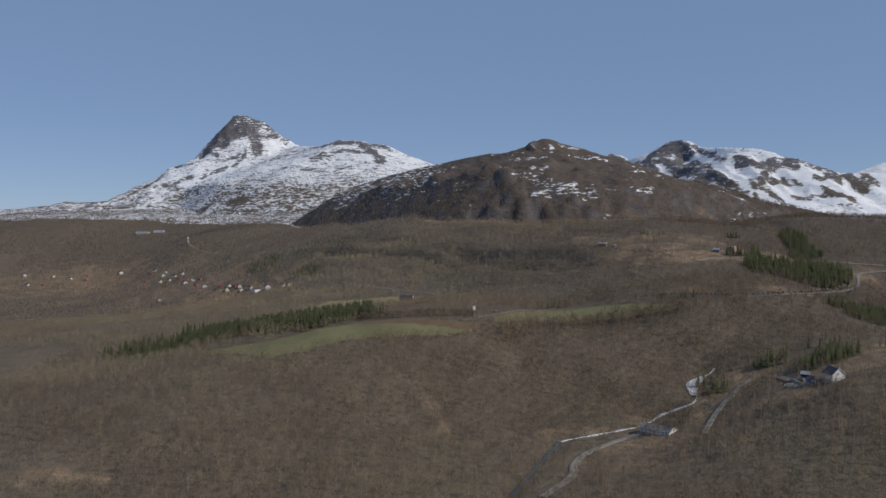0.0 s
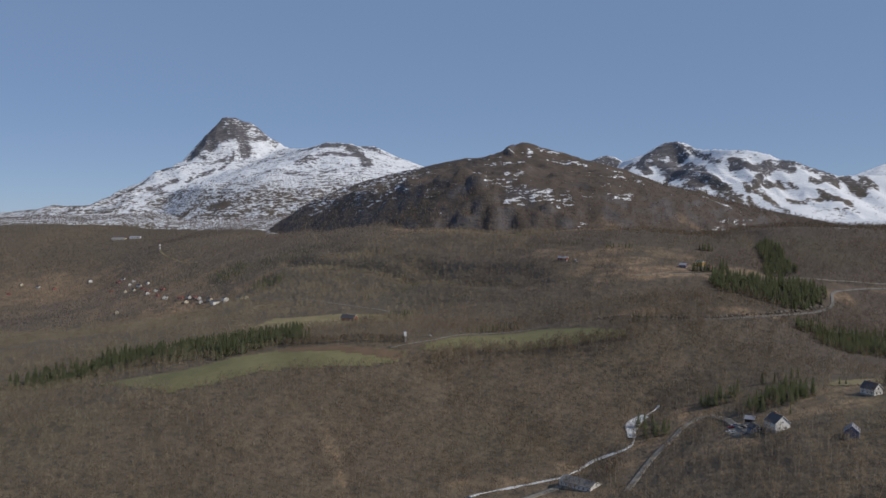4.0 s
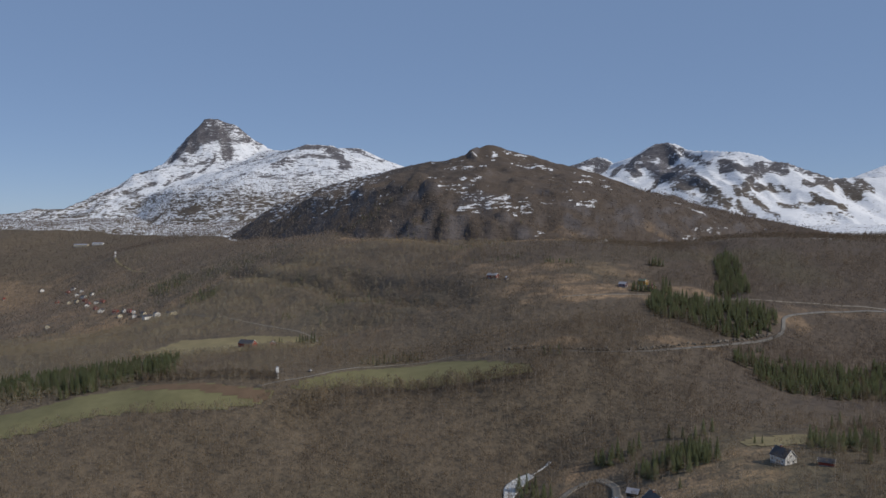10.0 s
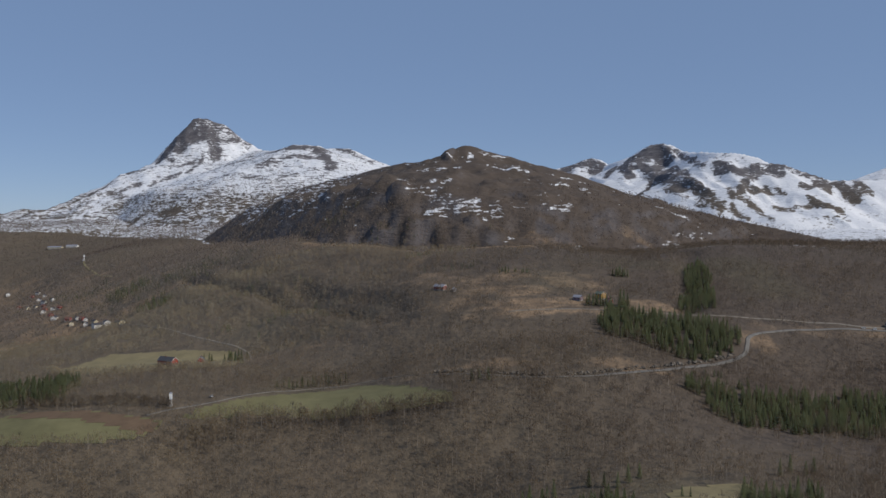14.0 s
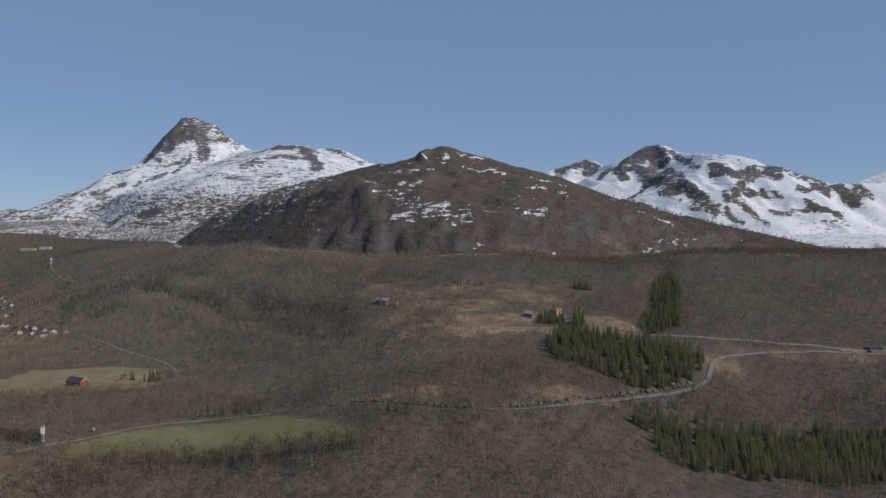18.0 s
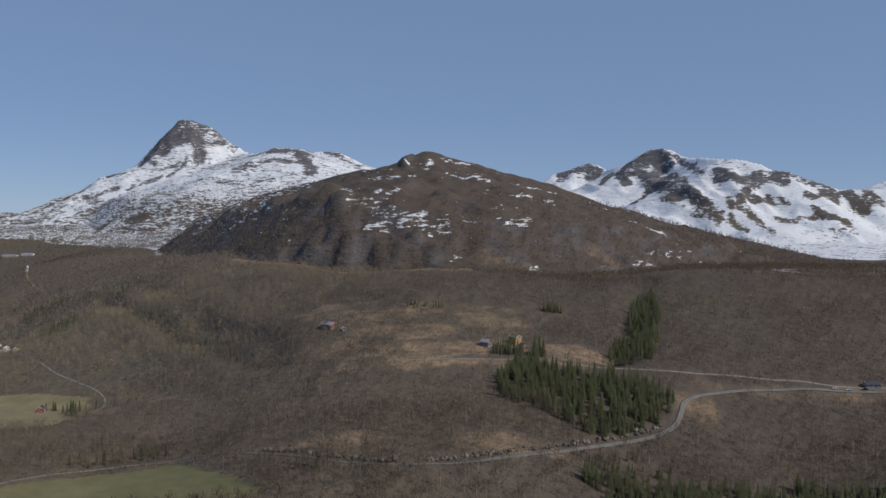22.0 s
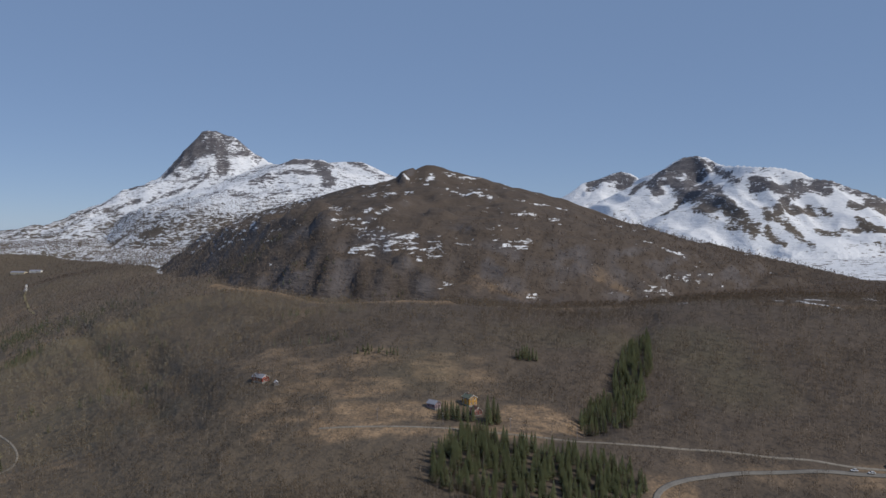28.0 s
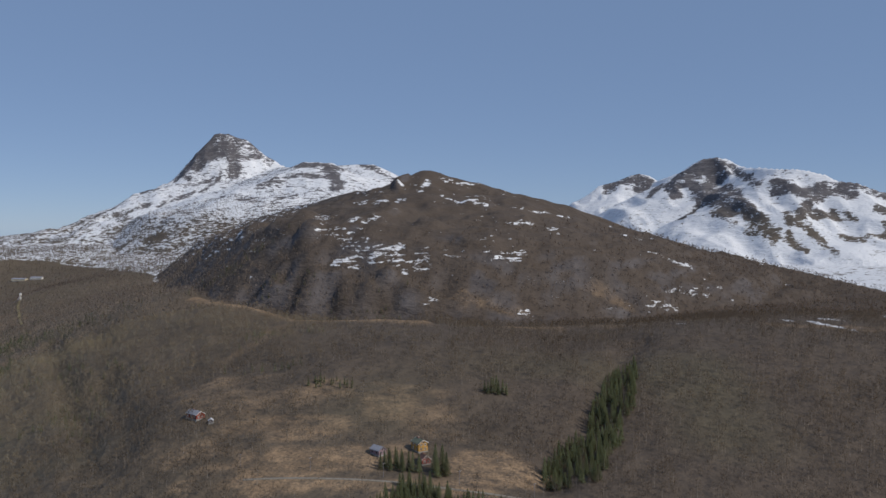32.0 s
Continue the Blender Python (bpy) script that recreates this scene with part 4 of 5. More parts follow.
def in_stand(stand, x, y):
    cx, cy, rx, ry, turn, gap = stand
    c, s = math.cos(radians(turn)), math.sin(radians(turn))
    u, v = ((x - cx) * c + (y - cy) * s) / rx, (-(x - cx) * s + (y - cy) * c) / ry
    return np.maximum(np.abs(u), np.abs(v)) * 0.6 + np.hypot(u, v) * 0.4 + 0.22 * grain(x, y, 24, 81)


def wooded(x, y, rng):
    """Where birch wood stands: thinner on dead grass, on the bare hill and by whim."""
    keep = ~open_ground(x, y) & seen_from_flight(x, y)
    keep &= rng.uniform(0, 1, len(x)) > np.clip(tanned(x, y) * 1.0, 0, 0.74)
    keep &= rng.uniform(0, 1, len(x)) > 0.25 - 0.55 * grain(x, y, 90, 91) * (grain(x, y, 90, 91) < 0)
    keep &= hill_snow[np.searchsorted(gy, y).clip(0, len(gy) - 1), np.searchsorted(gx, x).clip(0, len(gx) - 1)] < 0.3
    for _, stand in STANDS:
        keep &= (in_stand(stand, x, y) > 0.9) | (rng.uniform(0, 1, len(x)) < 0.45)
    return keep


rng = np.random.default_rng(11)
x, y = sown(rng, -440, 760, 330, 1010, 5.3)
k = wooded(x, y, rng)
FARM_HEDGE = [(-200, 1132), (-132, 1068), (-56, 1036), (2, 1030), (34, 1046)]
HEDGE = [(60, 838), (100, 862), (150, 860), (210, 856), (260, 852)]
forest("birch_wood", "leafless grey-brown birch wood covering the valley", BIRCHES, x[k], y[k], rng.uniform(7, 12.5, k.sum()) * (1 + 0.22 * grain(x[k], y[k], 45, 92)) * (1 + 0.35 * (to_line(HEDGE, x[k], y[k]) < 16)), (TWIG, BIRCH_BARK), 21)
p = np.vstack([smooth_line(line, 1.3) for line in ([(58, 846), (100, 869), (150, 867), (210, 863), (258, 861)], [(-195, 1142), (-131, 1076), (-55, 1043), (1, 1038), (32, 1053)])])
x, y = p[:, 0] + rng.normal(0, 3, len(p)), p[:, 1] + rng.normal(-2, 3, len(p))
forest("birch_belt", "belt of taller leafless birches along the field edges", BIRCHES, x, y, np.where(y < 1000, rng.uniform(9, 14, len(x)), rng.uniform(7.5, 10.5, len(x))), (TWIG, BIRCH_BARK), 26, tint=0.3)
p = smooth_line([(-92, 902), (-40, 898), (0, 892), (34, 880)], 0.5)
x, y = p[:, 0] + rng.normal(0, 2, len(p)), p[:, 1] + rng.normal(0, 3, len(p))
forest("field_hedge", "dark row of leafless trees behind the green field", BIRCHES, x, y, rng.uniform(6, 9, len(x)), (TWIG, BIRCH_BARK), 27, tint=-0.5)
x, y = sown(rng, -800, 1000, 1010, 1660, 5.9)
k = wooded(x, y, rng)
forest("birch_slope", "leafless brown birch wood on the slope above the road", SLOPE_BIRCHES, x[k], y[k], rng.uniform(6.5, 11.5, k.sum()) * (1 + 0.22 * grain(x[k], y[k], 45, 93)) * (1 - 0.25 * (to_line(FARM_HEDGE, x[k], y[k]) < 25)), (TWIG, BIRCH_BARK), 22)
x, y = sown(rng, -1250, 1300, 1660, 2500, 6.8)
z = ground_at(x, y)
k = seen_from_flight(x, y) & (to_line(LIP, x, y) > 10) & (rng.uniform(0, 1, len(x)) < np.clip((262 - z) / 100, 0.0, 0.9)) & (x < 1000)
k &= (snow[np.searchsorted(gy, y).clip(0, len(gy) - 1), np.searchsorted(gx, x).clip(0, len(gx) - 1)] < 0.44) | (rng.uniform(0, 1, len(x)) < 0.35)
forest("hill_wood", "thin leafless birch wood on the rocky hill", MOUNTAIN_BIRCHES, x[k], y[k], rng.uniform(5, 9, k.sum()), (TWIG_FAR, TWIG_FAR), 23)
x, y = sown(rng, -1700, 100, 2500, 3250, 7.4)
z = ground_at(x, y)
k = seen_from_flight(x, y) & (rng.uniform(0, 1, len(x)) < np.clip((365 - z) / 110, 0.0, 0.85))
forest("mountain_wood", "sparse leafless birches on the snowy mountain foot", MOUNTAIN_BIRCHES, x[k], y[k], rng.uniform(5, 9, k.sum()), (TWIG_FAR, TWIG_FAR), 24)


def spruce_crown(rng, tiers=9, boughs=9):
    """A ragged cone of drooping boughs, height 1."""
    v, f = [], []
    for t in range(tiers):
        z = 0.10 + 0.88 * t / tiers
        r = 0.215 * (1 - (t / tiers) ** 1.15) + 0.012
        for b in range(boughs):
            a = 6.283 * (b + 0.5 * (t % 2)) / boughs + rng.normal(0, 0.15)
            out, w = r * rng.uniform(0.7, 1.2), 0.34 * r + 0.008
            n = len(v)
            ca, sa = math.cos(a), math.sin(a)
            v += [(0.0, 0.0, z + 0.13), (out * 0.6 * ca - w * sa, out * 0.6 * sa + w * ca, z + 0.015), (out * ca, out * sa, z - 0.045 * rng.uniform(0.5, 1.4)),
                  (out * 0.6 * ca + w * sa, out * 0.6 * sa - w * ca, z + 0.015)]
            f += [(n, n + 1, n + 2), (n, n + 2, n + 3)]
    n = len(v)
    v += [(0.012 * math.cos(a), 0.012 * math.sin(a), 0.9) for a in (0, 2.1, 4.2)] + [(0, 0, 1.02)]
    f += [(n, n + 1, n + 3), (n + 1, n + 2, n + 3), (n + 2, n, n + 3)]
    v, f = np.array(v), np.array(f)
    mid = v[f].mean(1)
    away = np.column_stack([mid[:, 0] * 2.2, mid[:, 1] * 2.2, 0.35 + 0.5 * mid[:, 2]])
    turned = (np.cross(v[f[:, 1]] - v[f[:, 0]], v[f[:, 2]] - v[f[:, 0]]) * away).sum(1) < 0
    f[turned] = f[turned][:, ::-1]
    return v, f


CROWNS = [spruce_crown(rng) for _ in range(6)]
FAR_CROWNS = [spruce_crown(rng, 5, 6) for _ in range(6)]


def spruce(crown):
    """A spruce of height 1 to be copied: trunk and crown."""
    r = new("spruce")
    tagged(r, "dark green conical spruce in a plantation", "tree")
    bm = bmesh.new()
    bmesh.ops.create_cone(bm, segments=6, radius1=0.016, radius2=0.004, depth=0.62, matrix=Matrix.Translation((0, 0, 0.25)))
    part("trunk", bm, BARK, r)
    me = fast_mesh("crown", crown[0], crown[1], NEEDLE)
    me.polygons.foreach_set("use_smooth", np.ones(len(me.polygons), bool))
    away = np.column_stack([crown[0][:, :2] * 2.2, 0.35 + 0.5 * crown[0][:, 2]])
    me.attributes.new("custom_normal", 'FLOAT_VECTOR', 'POINT').data.foreach_set("vector", np.ascontiguousarray(away / np.linalg.norm(away, axis=1)[:, None], np.float32).ravel())
    ob = new("crown", me)
    ob.parent = r
    return r


SPRUCES = [spruce(c) for c in CROWNS]


def plant(model, x, y, tall, turn, label="", group=""):
    ob = copy_thing(model, Matrix.Identity(4))
    ob.scale = (tall * random.uniform(0.85, 1.15),) * 2 + (tall,)
    ob.location, ob.rotation_euler = (x, y, float(ground_at(x, y)) - 0.2), (0, 0, turn)
    return tagged(ob, label, "", group)


PLANTED = {"road": 120, "south": 70, "gully": 60, "west": 30}
for name, stand in STANDS:
    cx, cy, rx, ry, turn, gap = stand
    r = max(rx, ry) * 1.2
    x, y = sown(rng, cx - r, cx + r, cy - r, cy + r, gap)
    k = (in_stand(stand, x, y) < 0.95) & ~open_ground(x, y) & (rng.uniform(0, 1, len(x)) < (0.76 if name == "road" else 0.6 if name[:4] == "west" else 0.8))
    x, y = x[k], y[k]
    tall = rng.uniform(8.5, 13.5, len(x)) if name != "gully" else rng.uniform(8, 13.5, len(x))
    tall = tall * (0.55 if name in ("young", "south_low") else 1.0) * (1.25 if name[:4] == "west" else 1.0)
    near = np.argsort(y)[:PLANTED.get(name, 0)]
    for i in near:
        plant(SPRUCES[i % 6], x[i], y[i], tall[i], rng.uniform(0, 6.28), "", name + " plantation")
    rest = np.setdiff1d(np.arange(len(x)), near)
    if len(rest):
        models = [(v, f, np.zeros(len(f), int)) for v, f in (FAR_CROWNS if name[:7] == "village" else CROWNS)]
        forest("spruce_plantation", "dense dark green spruce plantation", models, x[rest], y[rest], tall[rest], (NEEDLE_MASS,), 30)

# single spruces: x, y, height
LONE = [(382, 1114, 12), (386, 1111, 13), (390, 1113, 13), (394, 1110, 13), (384, 1117, 12), (388, 1118, 13), (392, 1117, 12), (397, 1114, 12), (400, 1111, 13), (380, 1111, 11), (404, 1110, 12), (414, 1110, 19), (418, 1112, 18), (421, 1108, 15), (416, 1105, 13),
        (434, 1250, 11), (438, 1252, 13), (442, 1250, 12), (436, 1255, 12), (440, 1256, 13), (445, 1254, 11), (431, 1254, 9), (448, 1251, 10), (8, 1128, 12), (14, 1124, 11), (20, 1116, 14), (24, 1112, 13), (28, 1122, 10), (-2, 1140, 9),
        (374, 706, 7), (378, 704, 6), (345, 735, 10), (352, 741, 12), (338, 740, 9), (330, 745, 11), (360, 748, 10), (413, 640, 10), (416, 644, 9), (310, 640, 7), (440, 700, 10), (236, 712, 9), (228, 705, 8),
        (446, 760, 11), (455, 768, 12), (462, 762, 10), (470, 770, 11), (262, 910, 10), (268, 914, 9), (275, 908, 11), (130, 985, 9), (137, 982, 10), (144, 988, 9), (120, 975, 8), (112, 968, 9), (96, 962, 8), (101, 966, 9), (106, 964, 10), (110, 960, 8), (116, 970, 11), (124, 978, 10), (127, 974, 9), (133, 990, 10), (140, 992, 9), (147, 984, 10), (151, 990, 9),
        (-26, 1172, 9), (-30, 1176, 10), (-34, 1170, 9), (0, 1150, 13), (4, 1146, 12), (6, 1154, 11), (14, 1170, 10)]
for i, (x, y, tall) in enumerate(LONE):
    plant(SPRUCES[i % 6], x, y, tall, i * 1.7, "dark green spruce standing by itself in a clearing", "single spruces")
for model in SPRUCES:
    model.location = (-260, 960, float(ground_at(-260, 960)))
    model.scale = (11, 11, 11)
    for j, m in enumerate(SPRUCES):
        m.location.x = -260 + 6 * j
        m.location.z = float(ground_at(m.location.x, 960)) - 0.2


# ---- buildings ----
def window(parent, x, y, z, w, h, facing, trim):
    """A window standing 3 cm proud of a wall: facing -y, +y, -x or +x."""
    def spans(a, b, c, d, p0, p1):
        lo, hi = min(p0, p1), max(p0, p1)
        return (a, b, lo, hi, c, d) if facing[1] == "y" else (lo, hi, a, b, c, d)
    sgn = 1 if facing[0] == "+" else -1
    along, depth = (x, y) if facing[1] == "y" else (y, x)
    frame_bm = bmesh.new()
    for a, b, c, d in ((along - w / 2 - 0.12, along + w / 2 + 0.12, z - 0.12, z), (along - w / 2 - 0.12, along + w / 2 + 0.12, z + h, z + h + 0.12),
                       (along - w / 2 - 0.12, along - w / 2, z, z + h), (along + w / 2, along + w / 2 + 0.12, z, z + h), (along - 0.04, along + 0.04, z, z + h)):
        box(frame_bm, *spans(a, b, c, d, depth, depth + sgn * 0.08))
    holder = part("window", frame_bm, trim, parent)
    part("pane", boxed(*spans(along - w / 2, along + w / 2, z, z + h, depth, depth + sgn * 0.03)), GLASS, holder)


def house(name, label, x, y, turn, w, l, wall, rise, wall_mat, roof_mat, storeys=1, chimney=True, trim=None, door=True, group="", detail=2, category="house", gable_mat=None):
    """A gabled house: w wide across the gables (x), l long (y), walls that high, the ridge that much higher."""
    trim = trim or WHITE_WALL
    r = root(name, x, y, turn, 0.0, label, category, group)
    part("foundation", boxed(-w / 2 - 0.05, w / 2 + 0.05, -l / 2 - 0.05, l / 2 + 0.05, -2.5, 0.45), STONE, r)
    part("wall", prism([(-w / 2, 0.45), (w / 2, 0.45), (w / 2, wall), (0, wall + rise), (-w / 2, wall)], "y", -l / 2, l / 2), wall_mat, r)
    over, thick = 0.45, 0.22
    k = rise / (w / 2)
    e = w / 2 + over
    part("roof", prism([(-e, wall - k * over), (0, wall + rise), (e, wall - k * over), (e, wall - k * over + thick), (0, wall + rise + thick * 1.3), (-e, wall - k * over + thick)], "y", -l / 2 - over, l / 2 + over), roof_mat, r)
    if detail > 1:
        for side in (-1, 1):
            part("barge_board", prism([(-e, wall - k * over - 0.1), (0, wall + rise - 0.1), (e, wall - k * over - 0.1), (e, wall - k * over + thick), (0, wall + rise + thick * 1.3 + 0.02), (-e, wall - k * over + thick)],
                                      "y", side * (l / 2 + over), side * (l / 2 + over + 0.06)), trim, r)
            part("gutter", boxed(side * (e + 0.02) - 0.07, side * (e + 0.02) + 0.07, -l / 2 - over, l / 2 + over, wall - k * over - 0.06, wall - k * over + 0.08), METAL, r)
    if chimney:
        ch = part("chimney", boxed(-0.45, 0.45, l * 0.12, l * 0.12 + 0.9, wall + rise * 0.6, wall + rise + 1.1, bevel=0.03), BRICK, r)
        part("cap", boxed(-0.52, 0.52, l * 0.12 - 0.07, l * 0.12 + 0.97, wall + rise + 1.1, wall + rise + 1.22), STONE, ch)
    if door:
        d = part("door", boxed(w / 2, w / 2 + 0.06, -l * 0.1 - 0.5, -l * 0.1 + 0.5, 0.45, 2.5), DARK_WOOD, r)
        part("door_frame", box(box(boxed(w / 2, w / 2 + 0.09, -l * 0.1 - 0.62, -l * 0.1 - 0.5, 0.45, 2.62), w / 2, w / 2 + 0.09, -l * 0.1 + 0.5, -l * 0.1 + 0.62, 0.45, 2.62), w / 2, w / 2 + 0.09, -l * 0.1 - 0.5, -l * 0.1 + 0.5, 2.5, 2.62), trim, d)
        part("step", boxed(w / 2 + 0.05, w / 2 + 1.2, -l * 0.1 - 0.8, -l * 0.1 + 0.8, -0.5, 0.4, bevel=0.03), STONE, r)
    if detail:
        for s in range(storeys):
            z = 1.25 + s * 2.6
            if z + 1.2 > wall:
                break
            count = max(2, int(l / 3.2))
            for i in range(count):
                yy = -l / 2 + l * (i + 0.5) / count
                window(r, -w / 2, yy, z, 1.1, 1.15, "-x", trim)
                if detail > 1 and not (door and abs(yy + l * 0.1) < 1.5):
                    window(r, w / 2, yy, z, 1.1, 1.15, "+x", trim)
            for xx in (-w * 0.22, w * 0.22):
                window(r, xx, -l / 2, z, 1.1, 1.15, "-y", trim)
                if detail > 1:
                    window(r, xx, l / 2, z, 1.1, 1.15, "+y", trim)
        if rise > 1.6:
            window(r, 0, -l / 2, wall + 0.1, 0.9, 1.0, "-y", trim)
    return r


house("house", "ochre-yellow wooden house with a grey-green roof in a tan clearing", 399, 1142, 40, 7.0, 9.0, 5.4, 2.0, YELLOW_WALL, GREEN_ROOF, 2, True)
house("shed", "mauve-grey wooden shed with a pale sheet roof", 374, 1132, 52, 6.0, 8.5, 3.4, 2.0, MAUVE_WALL, GREY_ROOF, 1, False, GREY_WALL, category="shed")
house("small_house", "red wooden cottage half hidden by spruces", 405, 1124, 30, 5.5, 7.0, 3.2, 2.2, RED_WALL, RED_ROOF, 1, True)
house("cabin", "red wooden cabin with a pale roof on the slope", 228, 1184, 58, 7.0, 12.5, 3.4, 2.2, RED_WALL, GREY_ROOF, 1, True)
house("outhouse", "small grey wooden outhouse beside the red cabin", 244, 1174, 20, 3.0, 3.6, 2.2, 1.1, GREY_WALL, WHITE_ROOF, 1, False, detail=0)
house("farmhouse", "white wooden farmhouse with a steep dark roof", 290, 612, 12, 10.5, 12.0, 5.0, 4.4, WHITE_WALL, DARK_ROOF, 2, True)
house("garage", "low blue-grey garage with a dark roof beside the farmhouse", 279, 622, 12, 6.0, 8.0, 3.0, 1.8, BLUE_WALL, DARK_ROOF, 1, False, category="garage")
house("barn", "dark wooden barn with a lilac-grey roof beside the farmhouse", 287, 652, 60, 5.0, 6.5, 2.8, 1.8, DARK_WOOD, GREY_ROOF, 1, False, DARK_WOOD, category="barn")
house("shed", "blue gabled shed with a pale sheet roof below the paddock", 320, 574, -28, 8.0, 9.0, 4.0, 3.2, BLUE_WALL, GREY_ROOF, 1, False, category="shed")
house("white_house", "white gabled house with a dark roof above the stream", 371, 652, 24, 8.5, 11.0, 4.4, 4.0, WHITE_WALL, DARK_ROOF, 2, True)
house("red_shed", "low red dark-roofed shed beside the white house", 390, 640, 60, 5.0, 8.0, 2.4, 1.4, RED_WALL, DARK_ROOF, 1, False, category="shed")
house("mill_shed", "long low shed with grey sheet roof and white gable", 165, 630, 46, 13.0, 25.0, 3.4, 2.6, WHITE_WALL, MILL_ROOF, 1, False, category="shed")
house("red_farmhouse", "red wooden farmhouse with a dark roof in a stubble field", -48, 1097, 66, 9.0, 19.0, 4.6, 3.4, RED_WALL, DARK_ROOF, 1, True)
house("red_cottage", "small red cottage with white gable boards", -35, 1163, 15, 6.5, 8.0, 3.4, 2.6, RED_WALL, DARK_ROOF, 1, True)
house("roadside_shed", "pale low shed at the bend of the road", 676, 1088, 85, 6.0, 11.0, 3.0, 1.6, GREY_WALL, DARK_ROOF, 1, False, category="shed")
# the village: x, y, turn, width, length, wall height
VILLAGE = [(-1173, 2322, 20, 8, 11, 5, 0), (-1129, 2244, 70, 8, 12, 5, 0), (-1094, 2323, 40, 8, 10, 4.5, 2), (-1088, 2246, 10, 7, 9, 4, 1), (-898, 2307, 30, 9, 12, 5, 0), (-776, 2195, 60, 8, 10, 4.5, 1),
           (-708, 2097, 15, 8, 10, 4.5, 0), (-657, 2019, 75, 8, 10, 4.5, 0), (-687, 2012, 35, 8, 11, 4.5, 2), (-627, 1961, 60, 7, 9, 4, 1), (-584, 1876, 20, 8, 10, 4.5, 0), (-547, 1833, 50, 8, 9, 4, 1),
           (-513, 1781, 10, 9, 15, 5, 0), (-470, 1746, 80, 8, 10, 4, 1), (-449, 1715, 30, 8, 10, 4.5, 2), (-435, 1727, 65, 7, 9, 4, 1), (-412, 1692, 15, 7, 9, 4, 0), (-393, 1685, 55, 8, 10, 4.5, 2),
           (-372, 1650, -40, 10, 16, 6.5, 0), (-348, 1632, 35, 10, 13, 6.5, 0), (-310, 1590, 70, 8, 10, 4.5, 2), (-290, 1560, 20, 7, 9, 4.5, 2),
           (-711, 2128, 5, 7, 8, 4, 0), (-659, 1991, 55, 7, 8, 4, 2), (-637, 2020, 40, 7, 10, 4, 0), (-571, 1890, 5, 7, 10, 4, 0), (-553, 1880, 65, 7, 10, 4, 1), (-593, 1900, 80, 7, 9, 4, 1), (-771, 2211, 80, 7, 9, 4, 0), (-756, 2100, 0, 7, 9, 4, 1), (-986, 2283, 50, 7, 9, 4, 1), (-1035, 2296, 80, 7, 8, 4, 0), (-450, 1740, 35, 7, 8, 4, 0), (-422, 1714, 25, 7, 9, 4, 0), (-592, 1728, 20, 7, 10, 4, 2)]
VILLAGE_LOOKS = [(WHITE_WALL, DARK_ROOF, "white village house with a dark roof"), (RED_WALL, RED_ROOF, "red wooden village house with a tiled roof"), (CREAM_WALL, DARK_ROOF, "cream wooden village house with a dark roof")]
for x, y, turn, w, l, wall, look_no in VILLAGE:
    wall_mat, roof_mat, words = VILLAGE_LOOKS[look_no]
    house("village_house", words, x, y, turn, w, l, wall, 2.8, wall_mat, roof_mat, 2, True, group="village houses", detail=1)
house("hall", "long pale hall on the far terrace", -985, 2722, 85, 14, 44, 5, 3, CREAM_WALL, GREY_ROOF, 1, False, detail=1)
house("hall", "long white hall on the far terrace", -930, 2716, 88, 12, 34, 5, 3, WHITE_WALL, GREY_ROOF, 1, False, detail=1)

# scattered pines on the far ridges
x, y = sown(rng, -750, 380, 1240, 2050, 8)
thick = np.maximum.reduce([np.exp(-(((x - cx) / rx) ** 2 + ((y - cy) / ry) ** 2)) for cx, cy, rx, ry in
                           ((-300, 1790, 90, 60), (-390, 1820, 60, 50), (-217, 1758, 60, 40), (-46, 1305, 22, 20), (-35, 1445, 18, 14), (-100, 1476, 20, 16), (-530, 1930, 50, 40), (70, 1187, 26, 14), (-600, 2040, 90, 40), (20, 1341, 16, 40), (89, 1260, 16, 24), (200, 1420, 30, 24), (10, 1790, 50, 18), (110, 1695, 60, 14), (220, 1640, 60, 13), (320, 1610, 50, 13),
                            (-50, 1471, 12, 10), (25, 1434, 12, 10), (79, 1399, 12, 10), (251, 1290, 26, 10), (-72, 1490, 10, 30), (2, 1387, 9, 30), (60, 1310, 9, 30), (105, 1247, 10, 20), (150, 1180, 9, 20))])
k = (rng.uniform(0, 1, len(x)) < 0.75 * thick) & ~open_ground(x, y)
models = [(v, f, np.zeros(len(f), int)) for v, f in FAR_CROWNS]
forest("pine_scrub", "scattered dark green pines on the wooded ridge", models, x[k], y[k], rng.uniform(5, 9, k.sum()), (NEEDLE_MASS,), 31)


